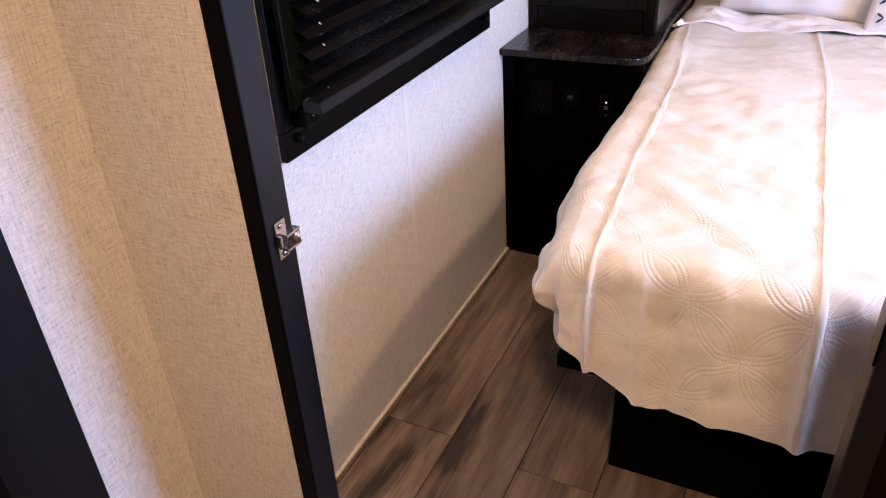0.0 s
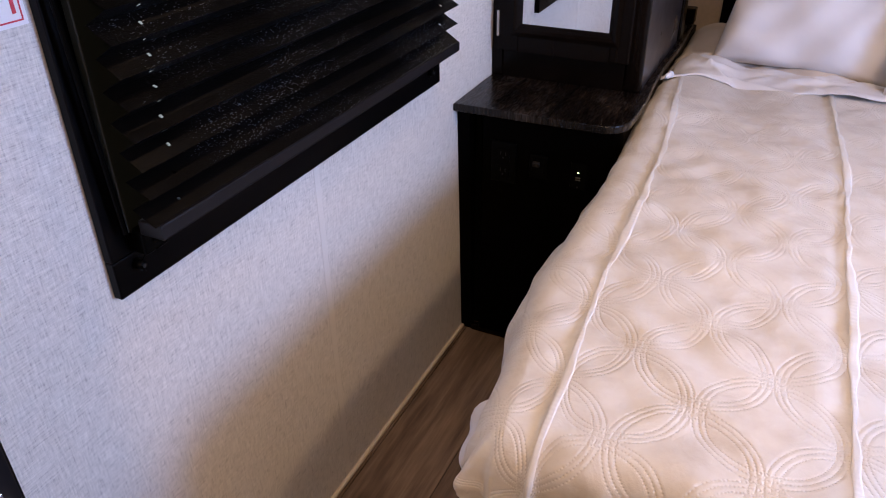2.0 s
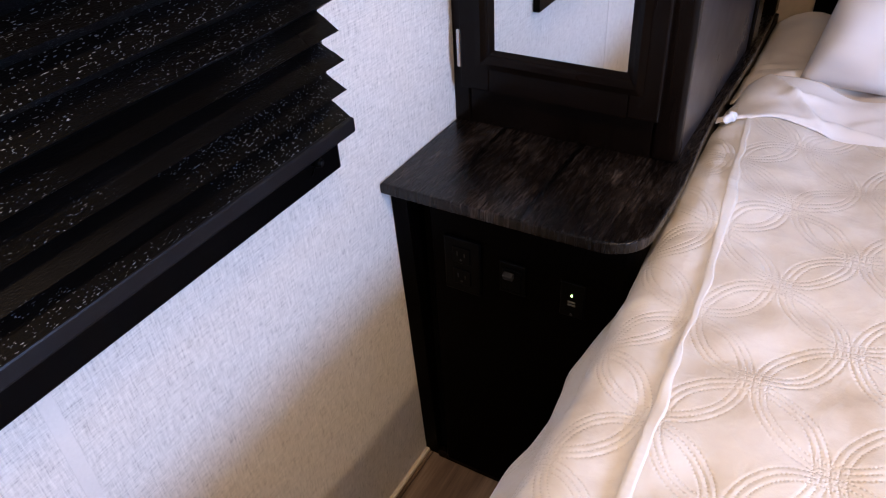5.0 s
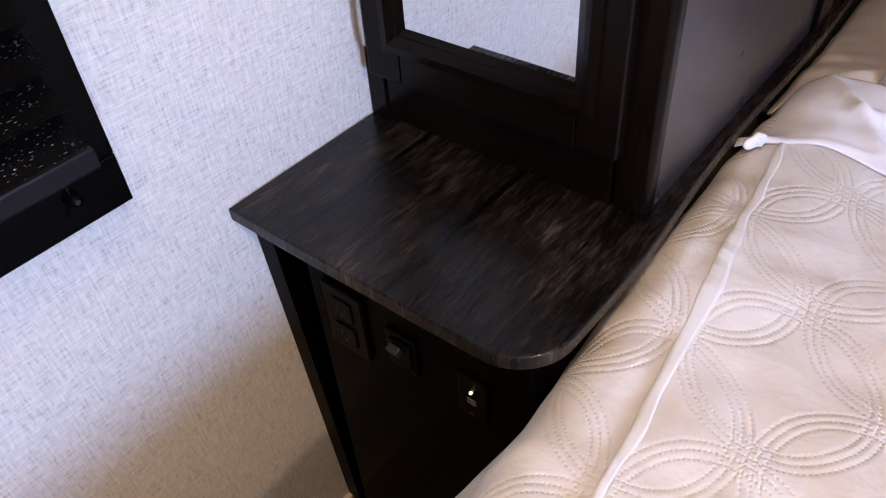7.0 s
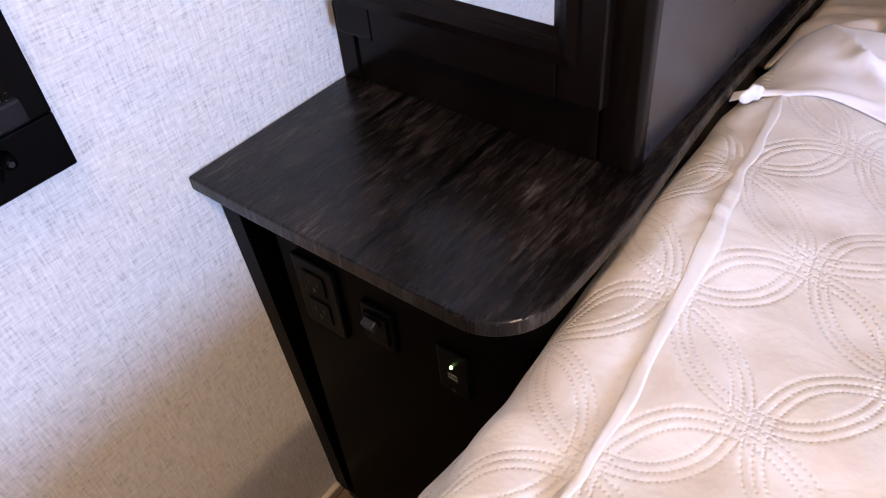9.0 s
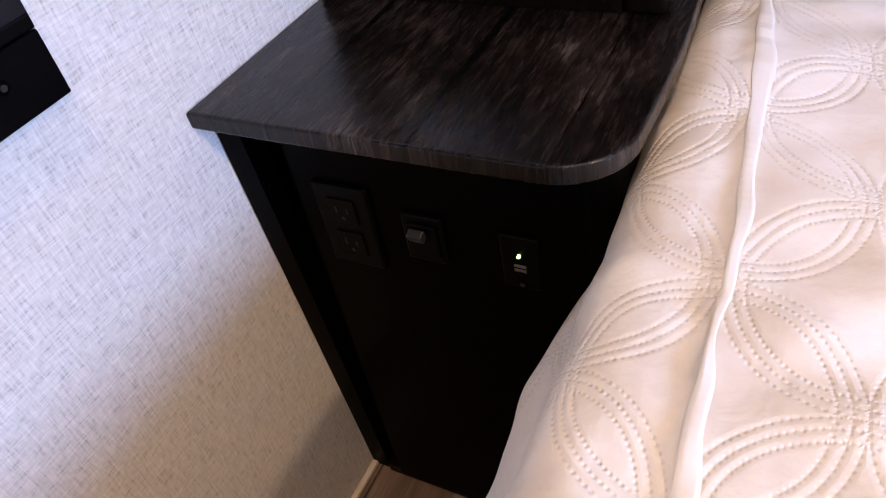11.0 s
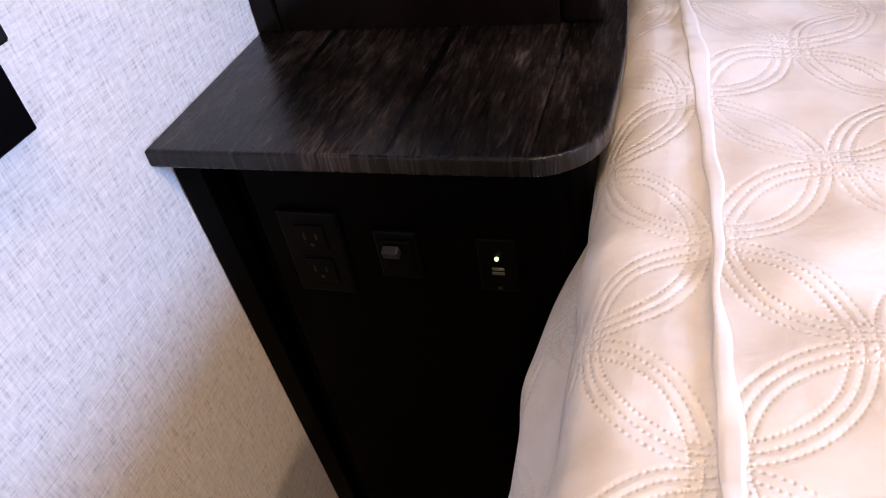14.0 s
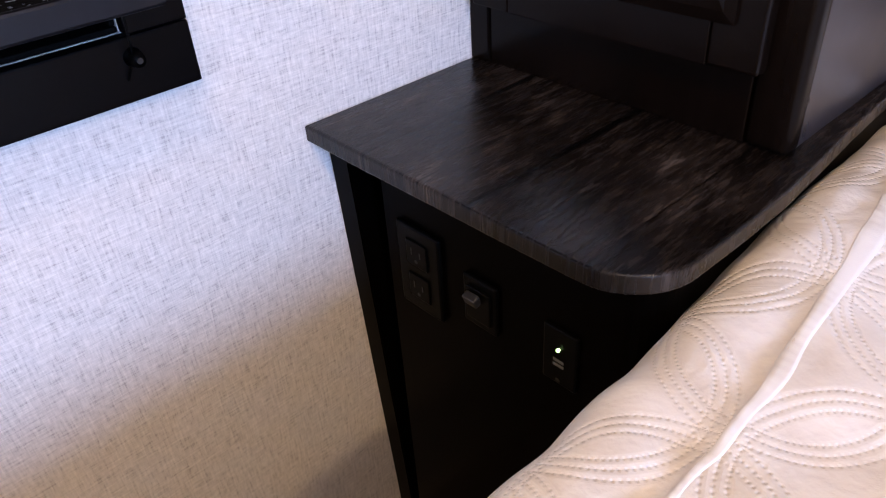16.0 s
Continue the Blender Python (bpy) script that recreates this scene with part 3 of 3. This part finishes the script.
def moulding(x0, z0, x1, z1, y, w, d):
    """A mitred picture-frame moulding whose face slopes in to the mirror."""
    bm = bmesh.new()
    rings = []
    for off, yy in ((0.0, y + d * 0.2), (0.0, y - 0.004), (w * 0.35, y - 0.006), (w * 0.6, y - 0.002), (w, y + d)):
        rings.append([bm.verts.new(p) for p in ((x0 + off, yy, z0 + off), (x1 - off, yy, z0 + off), (x1 - off, yy, z1 - off), (x0 + off, yy, z1 - off))])
    for r, q in zip(rings, rings[1:]):
        for i in range(4):
            bm.faces.new((r[i], r[(i + 1) % 4], q[(i + 1) % 4], q[i]))
    bmesh.ops.recalc_face_normals(bm, faces=bm.faces)
    return bm


part("moulding", moulding(MX0 - 0.030, MZ0 - 0.030, MX1 + 0.030, MZ1 + 0.030, DY, 0.032, 0.008), ESPRESSO, door)
part("mirror", box_bm(MX0 - 0.005, DY + 0.008, MZ0 - 0.005, MX1 + 0.005, DY + 0.012, MZ1 + 0.005), MIRROR, door, "clear mirror panel")
for z in (0.898, 1.72):
    hg = box_bm(DX0 - 0.006, DY - 0.002, z - 0.034, DX0 + 0.002, DY + 0.016, z + 0.034, 0.002)
    part("hinge", hg, CHROME, door, "small bright metal hinge")

# ---- outlet, switch and usb plates on the nightstand front ----
outlet = thing("wall_outlet", (0.13, YF, 0.60), "black duplex power outlet on the cabinet front", "outlet")
OX0, OX1, OZ0, OZ1 = 0.093, 0.164, 0.533, 0.649
part("plate", box_bm(OX0, YF - 0.007, OZ0, OX1, YF - 0.0003, OZ1, 0.003), BLACK, outlet)
for z in (0.568, 0.615):
    face = box_bm(0.111, YF - 0.0092, z - 0.017, 0.146, YF - 0.0072, z + 0.017, 0.0015)
    s = part("socket", face, BLACK, outlet)
    part("slot", box_bm(0.120, YF - 0.0098, z - 0.002, 0.1222, YF - 0.0093, z + 0.008), SLOT, s)
    part("slot", box_bm(0.134, YF - 0.0098, z - 0.002, 0.1362, YF - 0.0093, z + 0.006), SLOT, s)
    part("slot", cyl_bm((0.128, YF - 0.0093, z - 0.009), (0.128, YF - 0.0098, z - 0.009), 0.0026, 10), SLOT, s)
sw = thing("light_switch", (0.225, YF, 0.595), "black rocker light switch with a worn grey rocker", "switch")
part("plate", box_bm(0.200, YF - 0.006, 0.563, 0.249, YF - 0.0003, 0.628, 0.0028), BLACK, sw)
part("bezel", box_bm(0.2075, YF - 0.0095, 0.5745, 0.2425, YF - 0.0062, 0.6175, 0.0015), BLACK, sw)
rk = box_bm(-0.0090, -0.005, -0.0062, 0.0090, 0.005, 0.0062, 0.0015)
bmesh.ops.transform(rk, matrix=pose(0.221, YF - 0.0135, 0.6060, 22), verts=rk.verts)
part("rocker", rk, STEEL, sw, "worn grey rocker")
usb = thing("usb_charger", (0.332, YF, 0.59), "black usb charger plate with a lit green led", "charger")
part("plate", box_bm(0.311, YF - 0.005, 0.553, 0.354, YF - 0.0003, 0.625, 0.0025), BLACK, usb)
part("led", cyl_bm((0.332, YF - 0.0052, 0.600), (0.332, YF - 0.0075, 0.600), 0.0019, 12), LED, usb, "lit green indicator")
for z in (0.5855, 0.5795):
    part("usb_port", box_bm(0.3255, YF - 0.0062, z - 0.0018, 0.3385, YF - 0.0051, z + 0.0018, 0.0004), PORT, usb, "bare metal port")
part("screw", cyl_bm((0.332, YF - 0.0052, 0.559), (0.332, YF - 0.0062, 0.559), 0.0026, 10), STEEL, usb)


# ---- bed ----
BX0, BX1, BYF, BYH, BT = 0.463, 1.950, 1.215, 3.30, 0.700
bed = thing("bed", (1.2, 2.2, 0), "queen bed on a black platform base with cream mattress", "bed")
part("platform", box_bm(0.600, 1.385, 0.0, 1.860, BYH, 0.385, 0.004), MATTE, bed, "black platform base")
part("deck", box_bm(0.500, 1.250, 0.386, 1.920, BYH, 0.418, 0.003), MATTE, bed)
part("mattress", box_bm(BX0 + 0.02, BYF + 0.02, 0.4185, BX1 - 0.02, BYH, BT - 0.020, 0.045, 4), CREAM, bed, "cream mattress", True)


bm = bmesh.new()
bmesh.ops.create_icosphere(bm, subdivisions=4, radius=1, matrix=Matrix.Diagonal((0.040, 0.075, 0.062, 1)))
for v in bm.verts:
    v.co += v.co.normalized() * 0.006 * math.sin(70 * v.co.y + 40 * v.co.z) + Vector((0.25 * v.co.z, 0, 0))
bmesh.ops.translate(bm, verts=bm.verts, vec=(0.474, 1.315, 0.590))
part("sheet_corner", bm, SHEET, bed, "white sheet corner bulging out", True)


def df_(t):
    """How far the cloth hangs down at overhang t."""
    a = np.clip(t / 0.055, 0, math.pi / 2)
    return 0.055 * (1 - np.cos(a)) + np.clip(t - 0.055 * math.pi / 2, 0, None)


def seam_x(v):
    return 0.555 - 0.040 * np.clip((v - 1.2) / 1.55, 0, 1) - 0.030 * np.clip((v - 2.2) / 0.5, 0, 1) ** 1.3


def drape(U, V):
    """Where the cloth point at arc lengths u across and v along comes to lie: rolled over the edges and hanging down."""
    roll = 0.055
    sgn = np.where(U < 1.2, 1.0, -1.0)
    tu = np.clip(np.where(U < 1.2, BX0 - 0.035 + roll - U, U - (BX1 + 0.035 - roll)), 0, None)
    tv = np.clip(BYF - 0.035 + roll - V, 0, None)
    r = (tu ** 4 + tv ** 4) ** 0.25
    hyp = np.maximum(np.hypot(tu, tv), 1e-6)
    cu, cv = tu / hyp, tv / hyp
    corner = 2 * np.minimum(tu, tv) / np.maximum(tu + tv, 1e-6)
    ang = np.clip(r / roll, 0, math.pi / 2)
    rest = np.clip(r - roll * math.pi / 2, 0, None)
    lift = np.clip((0.70 - U) / 0.22, 0, 1) * np.clip(tv / 0.10, 0, 1)
    rest = rest * (1 - 0.50 * np.maximum(lift, np.clip((1.50 - V) / 0.30, 0, 1) * np.where(U < 1.2, np.clip(tu / 0.10, 0, 1), 0)))
    out = roll * np.sin(ang)
    down = roll * (1 - np.cos(ang)) + rest
    # the side flap flares out beside the aisle, with a crease under the roll; the foot hangs nearly plumb; corners tuck in
    aisle = np.clip((2.42 - V) / 0.34, 0, 1) * np.clip((V - 1.22) / 0.60, 0, 1)
    aisle = aisle * aisle * (3 - 2 * aisle)
    side = cu * (1 - corner)
    flare = np.clip((down - 0.070) / 0.080, 0, 1)
    flare = 0.052 * flare * flare * (3 - 2 * flare) + 0.14 * np.clip(down - 0.12, 0, None)
    out = out + side * aisle * (flare - 0.032 * np.exp(-((down - 0.070) / 0.013) ** 2))
    out = out - side * (1 - aisle) * 0.10 * rest
    out = out + cv * (1 - corner) * 0.10 * rest
    out = out - side * np.clip((1.55 - V) / 0.35, 0, 1) * 0.85 * np.clip(down - 0.11, 0, None)
    out = out + corner * (0.020 * np.sin(np.arctan2(tv, tu) * 9) * np.clip(down / 0.1, 0, 1) + 0.015 * np.exp(-((down - 0.08) / 0.04) ** 2) - 0.95 * np.clip(down - 0.10, 0, None))
    X = np.where(tu > 0, np.where(U < 1.2, BX0 - 0.035 + roll, BX1 + 0.035 - roll), U) - sgn * cu * out
    Y = np.where(tv > 0, BYF - 0.035 + roll, V) - cv * out
    Z = BT - down
    X = X + 0.046 * np.clip((1.62 - V) / 0.40, 0, 1) * np.clip((0.60 - U) / 0.13, 0, 1)
    hang = np.clip(df_(tv) / 0.12, 0, 1)
    sideh = np.clip(df_(tu) / 0.12, 0, 1)
    puff = np.zeros_like(U)
    for k in range(4):
        sx = seam_x(V) + 0.385 * k
        d = U - sx
        amp = (0.0021 + 0.0012 * np.sin(V * 7 + 2 * k) + 0.0010 * np.sin(V * 31 + k)) * np.clip((V - 1.16) / 0.08, 0.35, 1)
        puff += amp * np.where(d > 0, np.exp(-d / 0.034), np.exp(d / 0.0035)) - 0.002 * np.exp(-((d + 0.016) / 0.012) ** 2)
        puff += 0.0013 * np.sin(V * 150 + 3 * np.sin(V * 23 + k)) * np.exp(-np.abs(d) / 0.016) * (0.5 + 0.5 * np.sin(V * 13 + k))
    rng = np.random.RandomState(3)
    wr = np.zeros_like(U)
    for i in range(30):
        a = rng.uniform(0, math.pi)
        k = rng.uniform(26, 120)
        wr += (0.052 / k) * np.sin(k * (U * math.cos(a) + V * math.sin(a)) + rng.uniform(0, 6.3) + 2.2 * np.sin(5 * U + 4 * V + i))
    for i in range(34):
        px, py, a = rng.uniform(0.40, 1.1), rng.uniform(1.15, 2.7), rng.uniform(0, math.pi)
        ln, wd = rng.uniform(0.03, 0.10), rng.uniform(0.004, 0.010)
        p, q = (U - px) * math.cos(a) + (V - py) * math.sin(a), -(U - px) * math.sin(a) + (V - py) * math.cos(a)
        wr += rng.uniform(-0.5, 1.0) * 0.005 * np.exp(-(p / ln) ** 2 - (q / wd) ** 2)
    fold = 0.004 * hang * np.sin(U * 19 + 1.0) + 0.0025 * hang * np.sin(U * 43 + 2)
    for fx, fw, fa in ((0.560, 0.012, 0.022), (0.665, 0.010, 0.012), (0.720, 0.012, -0.007), (0.800, 0.014, 0.006), (0.945, 0.014, 0.018), (1.06, 0.016, -0.006)):
        fold -= fa * hang * np.exp(-((U - fx - 0.05 * df_(tv)) / fw) ** 2)
    sfold = 0.009 * sideh * np.sin(V * 8.3 + 0.6) + 0.006 * sideh * np.sin(V * 21)
    h = puff + 0.50 * wr
    Z = Z + h * np.clip(1 - np.maximum(hang, sideh), 0, 1)
    Y = Y - h * hang + fold * (1 - corner)
    X = X - sgn * (h * sideh + sfold * (1 - corner) * aisle)
    # slight crown, lower at the long edge
    Z += 0.020 * np.clip((np.minimum(U - BX0, BX1 - U)) / 0.3, 0, 1) - 0.002
    # plumped up along the countertop
    lift = np.clip((V - 2.15) / 0.30, 0, 1) * np.clip((0.66 - U) / 0.16, 0, 1)
    lift = lift * lift * (3 - 2 * lift)
    Z += 0.026 * lift
    X -= 0.008 * lift
    return X, Y, Z


def coverlet():
    """One quilted sheet over the bed."""
    du, drop = 0.0065, 0.25
    us = np.arange(BX0 - 0.05 - drop, BX1 + 0.05 + drop, du)
    for k in range(4):
        us = np.concatenate([us, 0.555 + 0.385 * k + np.array([-0.012, -0.006, -0.003, -0.0015, 0.0, 0.0015, 0.003, 0.006])])
    us = np.unique(np.round(us, 5))
    vs = np.arange(BYF - 0.05 - 0.255, 2.795, du)
    U, V = np.meshgrid(us, vs)
    U = U + seam_x(V) - 0.555
    X, Y, Z = drape(U, V)
    n, m = U.shape
    verts = np.stack([X, Y, Z], -1).reshape(-1, 3)
    i = np.arange(n * m).reshape(n, m)
    quads = np.stack([i[:-1, :-1], i[:-1, 1:], i[1:, 1:], i[1:, :-1]], -1).reshape(-1, 4)
    me = bpy.data.meshes.new("coverlet")
    me.from_pydata(verts.tolist(), [], quads.tolist())
    lay = me.uv_layers.new(name="cloth")
    idx = np.empty(len(me.loops), dtype=np.int32)
    me.loops.foreach_get("vertex_index", idx)
    UU, VV = ((U - seam_x(V)) / 0.1925).reshape(-1), ((V - 2.153) / 0.201).reshape(-1)
    uvs = np.stack([UU[idx], VV[idx]], -1).astype(np.float32)
    lay.data.foreach_set("uv", uvs.reshape(-1))
    me.polygons.foreach_set("use_smooth", np.ones(len(me.polygons), dtype=bool))
    me.materials.append(COVER)
    return me


def seam_piping(k):
    """A flat tuck folded over along the seam, its width wandering and its free edge ruffled."""
    vs = np.arange(BYF - 0.05 - 0.25, 2.790, 0.0025)
    wide = 0.0120 + 0.0040 * np.sin(vs * 11 + 2 * k) + 0.0022 * np.sin(vs * 29 + k) + 0.0012 * np.sin(vs * 71)
    prof = ((-0.10, -0.002), (-0.05, 0.0006), (0.0, 0.0009), (0.35, 0.0008), (0.75, 0.0006), (1.0, 0.0003), (1.05, -0.002))
    rows = []
    for off, up in prof:
        wob = 0.0009 * np.sin(vs * 27 + k) + 0.0007 * np.sin(vs * 83 + 2 * k)
        x, y, z = drape(seam_x(vs) + 0.385 * k + off * wide + wob, vs)
        hang = np.clip((BYF + 0.02 - vs) / 0.08, 0, 1)
        lift = up * (1 + 0.45 * np.sin(vs * 60 + 3 * off) * np.sin(vs * 17 + k) + 0.35 * np.sin(vs * 640) * (0.5 + 0.5 * np.sin(vs * 31)))
        rows.append(np.stack([x, y - lift * hang, z + lift * (1 - hang)], -1))
    n = len(vs)
    faces = [(a * n + i, a * n + i + 1, (a + 1) * n + i + 1, (a + 1) * n + i) for a in range(len(prof) - 1) for i in range(n - 1)]
    me = bpy.data.meshes.new("seam_piping")
    me.from_pydata(np.concatenate(rows).tolist(), [], faces)
    me.polygons.foreach_set("use_smooth", np.ones(len(me.polygons), dtype=bool))
    me.materials.append(TUCK)
    return me


cov = thing("coverlet", (1.2, 2.0, BT), "cream quilted coverlet with stitched interlocking rings on the bed", "coverlet")
for nm, me in (("quilt", coverlet()), *(("seam_piping", seam_piping(k)) for k in range(4))):
    ob = new(nm, me)
    ob.parent, ob.matrix_parent_inverse = cov, cov.matrix_basis.inverted()


def cloth_strip(name, x0, x1, y0, y1, z, material, amp, seed, edge_wave=0.012, thick=0.004, tip=0.0, slant=0.0, sag=0.03):
    me = bpy.data.meshes.new(name)
    us, vs = np.linspace(0, 1, 130), np.linspace(0, 1, 60)
    U, V = np.meshgrid(us, vs)
    rng = np.random.RandomState(seed)
    X = x0 + (x1 - x0) * U
    front = y0 + edge_wave * np.sin(U * 9 + 1) + 0.5 * edge_wave * np.sin(U * 23)
    front = front - 0.062 * tip * np.exp(-(X - x0) / 0.05)
    back = y1 + slant * np.sin(U * 11 + 0.4) + 0.4 * slant * np.sin(U * 31)
    Y = front + (back - front) * V
    Z = drape(np.maximum(X, 0.480), Y)[2] + z
    for k in range(14):
        a, f = rng.uniform(0, math.pi), rng.uniform(12, 50)
        Z += amp / f * 10 * np.sin(f * (X * math.cos(a) + Y * math.sin(a)) + rng.uniform(0, 6))
    for k in range(26):
        px, py, a = rng.uniform(x0, x0 + 0.75), rng.uniform(y0, y1), rng.uniform(-0.9, 0.9)
        ln, wd = rng.uniform(0.03, 0.12), rng.uniform(0.005, 0.013)
        p, q = (X - px) * math.cos(a) + (Y - py) * math.sin(a), -(X - px) * math.sin(a) + (Y - py) * math.cos(a)
        Z += rng.uniform(-0.4, 1.0) * amp * 3.0 * np.exp(-(p / ln) ** 2 - (q / wd) ** 2)
    Z -= 0.005 * np.exp(-V * 14)
    hook = tip * np.exp(-((V - 0.04) / 0.09) ** 2)
    left = np.clip((0.05 - (X - x0)) / 0.05, 0, 1)
    X -= 0.016 * hook * left ** 2
    Z += 0.020 * hook * left - sag * left ** 2 * (1 - hook)
    n, m = U.shape
    i = np.arange(n * m).reshape(n, m)
    quads = np.stack([i[:-1, :-1], i[:-1, 1:], i[1:, 1:], i[1:, :-1]], -1).reshape(-1, 4)
    me.from_pydata(np.stack([X, Y, Z], -1).reshape(-1, 3).tolist(), [], quads.tolist())
    me.polygons.foreach_set("use_smooth", np.ones(len(me.polygons), dtype=bool))
    me.materials.append(material)
    ob = new(name, me)
    so = ob.modifiers.new("thick", "SOLIDIFY")
    so.thickness, so.offset = thick, -1
    return ob


top_sheet = thing("top_sheet", (1.2, 2.79, 0.735), "white top sheet folded back over the coverlet", "sheet")
fold_over = cloth_strip("turned_fold", 0.436, 1.98, 2.716, 2.868, 0.011, SHEET, 0.0046, 8, 0.010, 0.0025, 0.6, 0.02)
fold_over.parent, fold_over.matrix_parent_inverse = top_sheet, top_sheet.matrix_basis.inverted()
bm = bmesh.new()
bmesh.ops.create_icosphere(bm, subdivisions=4, radius=1, matrix=Matrix.Diagonal((0.007, 0.017, 0.011, 1)))
for v in bm.verts:
    n = v.co.normalized()
    v.co += n * 0.0016 * math.sin(4 * n.y + 3 * n.x + 2 * n.z)
    v.co.x += 0.45 * v.co.y
bmesh.ops.translate(bm, verts=bm.verts, vec=(0.453, 2.690, 0.734))
part("twisted_corner", bm, SHEET, top_sheet, "small twisted corner of white sheet", True)
tagged(cloth_strip("fitted_sheet", 0.428, 1.98, 2.80, 3.31, 0.003, CREAM, 0.0056, 5, sag=0.018), "cream fitted sheet at the head of the bed", "sheet")


def pillow(name, w, h, t, material, seed):
    """A stuffed pillow in its own x (width), z (height), y (thickness)."""
    me = bpy.data.meshes.new(name)
    n, m = 44, 34
    verts, faces = [], []
    rng = np.random.RandomState(seed)
    ph = rng.uniform(0, 6, 8)
    for side in (-1, 1):
        for j in range(m + 1):
            for i in range(n + 1):
                u, v = i / n * 2 - 1, j / m * 2 - 1
                f = max(0.0, (1 - u ** 4) * (1 - v ** 4)) ** 0.55
                pinch = 1 - 0.10 * (1 - abs(v)) ** 1.0 * u ** 8
                pv = 1 - 0.08 * (1 - abs(u)) * v ** 8
                wr = 0.006 * math.sin(6 * u + 5 * v + ph[0]) + 0.004 * math.sin(11 * u - 7 * v + ph[1]) + 0.005 * math.sin(17 * v + 3 * u + ph[2]) * abs(u)
                verts.append((u * w / 2 * pinch, side * (t / 2 * f + wr * min(1, f * 2)), v * h / 2 * pv))
    k = (n + 1) * (m + 1)
    for s in (0, 1):
        for j in range(m):
            for i in range(n):
                a = s * k + j * (n + 1) + i
                q = (a, a + 1, a + n + 2, a + n + 1)
                faces.append(q if s == 0 else q[::-1])
    me.from_pydata(verts, [], faces)
    bm = bmesh.new()
    bm.from_mesh(me)
    bmesh.ops.remove_doubles(bm, verts=bm.verts, dist=0.0008)
    bm.to_mesh(me)
    bm.free()
    for p in me.polygons:
        p.use_smooth = True
    me.materials.append(material)
    return new(name, me)


p1 = pillow("pillow", 0.50, 0.44, 0.15, SHEET, 2)
p1.matrix_basis = pose(0.800, 2.985, 0.915, -22, 3, -4)
tagged(p1, "plump white pillow leaning at the head of the bed", "pillow", "bed pillows")
p2 = pillow("pillow", 0.62, 0.44, 0.15, SHEET, 5)
p2.matrix_basis = pose(1.48, 3.02, 0.915, -22, 0, 2)
tagged(p2, "plump white pillow leaning at the head of the bed", "pillow", "bed pillows")
p3 = thing("throw_pillow", (1.22, 2.90, 0.86), "white throw pillow with navy leaf embroidery", "pillow")
body = pillow("cushion", 0.44, 0.34, 0.12, SHEET, 9)
body.matrix_basis = pose(0, 0, 0)
body.parent = p3
p3.matrix_basis = pose(1.215, 2.845, 0.865, -30, 0, 0)
for row in range(5):
    leaf = bmesh.new()
    z = -0.13 + row * 0.055
    for i in range(12):
        x = -0.18 + i * 0.032
        f = max(0.0, (1 - (x / 0.22) ** 4) * (1 - (z / 0.17) ** 4)) ** 0.55
        for s in (-1, 1):
            mm = Matrix.Translation((x, -0.06 * f - 0.006, z + s * 0.008)) @ pose(0, 0, 0, 0, s * 38, 0) @ Matrix.Diagonal((0.014, 0.0012, 0.004, 1))
            bmesh.ops.create_icosphere(leaf, subdivisions=1, radius=1, matrix=mm)
    sprig = part("leaf_sprig", leaf, NAVY, None, "navy embroidered leaf sprig")
    sprig.parent = p3

hb = thing("headboard", (1.2, 3.35, 0.7), "black padded headboard behind the pillows", "headboard")
part("panel", box_bm(0.498, 3.325, 0.45, 1.92, 3.395, 1.25, 0.012, 3), MATTE, hb)

# ---- ceiling lamps ----
for nm, x, y in (*(("ceiling_lamp", lx, ly) for lx, ly, watts in LAMPS), ("ceiling_lamp", 1.0, -0.05)):
    lamp = thing(nm, (x, y, H), "round white led ceiling lamp, switched on", "lamp", "ceiling lamps")
    part("housing", cyl_bm((x, y, H - 0.016), (x, y, H - 0.0003), 0.13, 32), WHITE, lamp)
    part("diffuser", cyl_bm((x, y, H - 0.021), (x, y, H - 0.0165), 0.11, 32), GLOW, lamp)

# ---- floor planks ----
PWD = 0.192
meshes = {}
for col in range(12):
    x0 = 0.018 + (col - 1) * PWD
    x1 = x0 + PWD
    xa, xb = max(x0, 0.0), min(x1, W)
    y = Y0 + (col * 0.47) % 1.2 - 1.2
    if col == 1:
        y = 1.325 - 1.22 * 4
    while y < Y1:
        ya, yb = max(y, Y0), min(y + 1.22, Y1)
        if yb - ya > 0.02 and xb - xa > 0.01:
            key = (round(xb - xa, 4), round(yb - ya, 4))
            if key not in meshes:
                meshes[key] = mesh_of("floor_plank", box_bm(0.0011, 0.0011, -0.004, key[0] - 0.0011, key[1] - 0.0011, 0.0, 0.0012, 1), PLANK)
            pk = new("floor_plank", meshes[key])
            pk.parent = floor
            pk.matrix_basis = pose(xa, ya, 0)
        y += 1.22
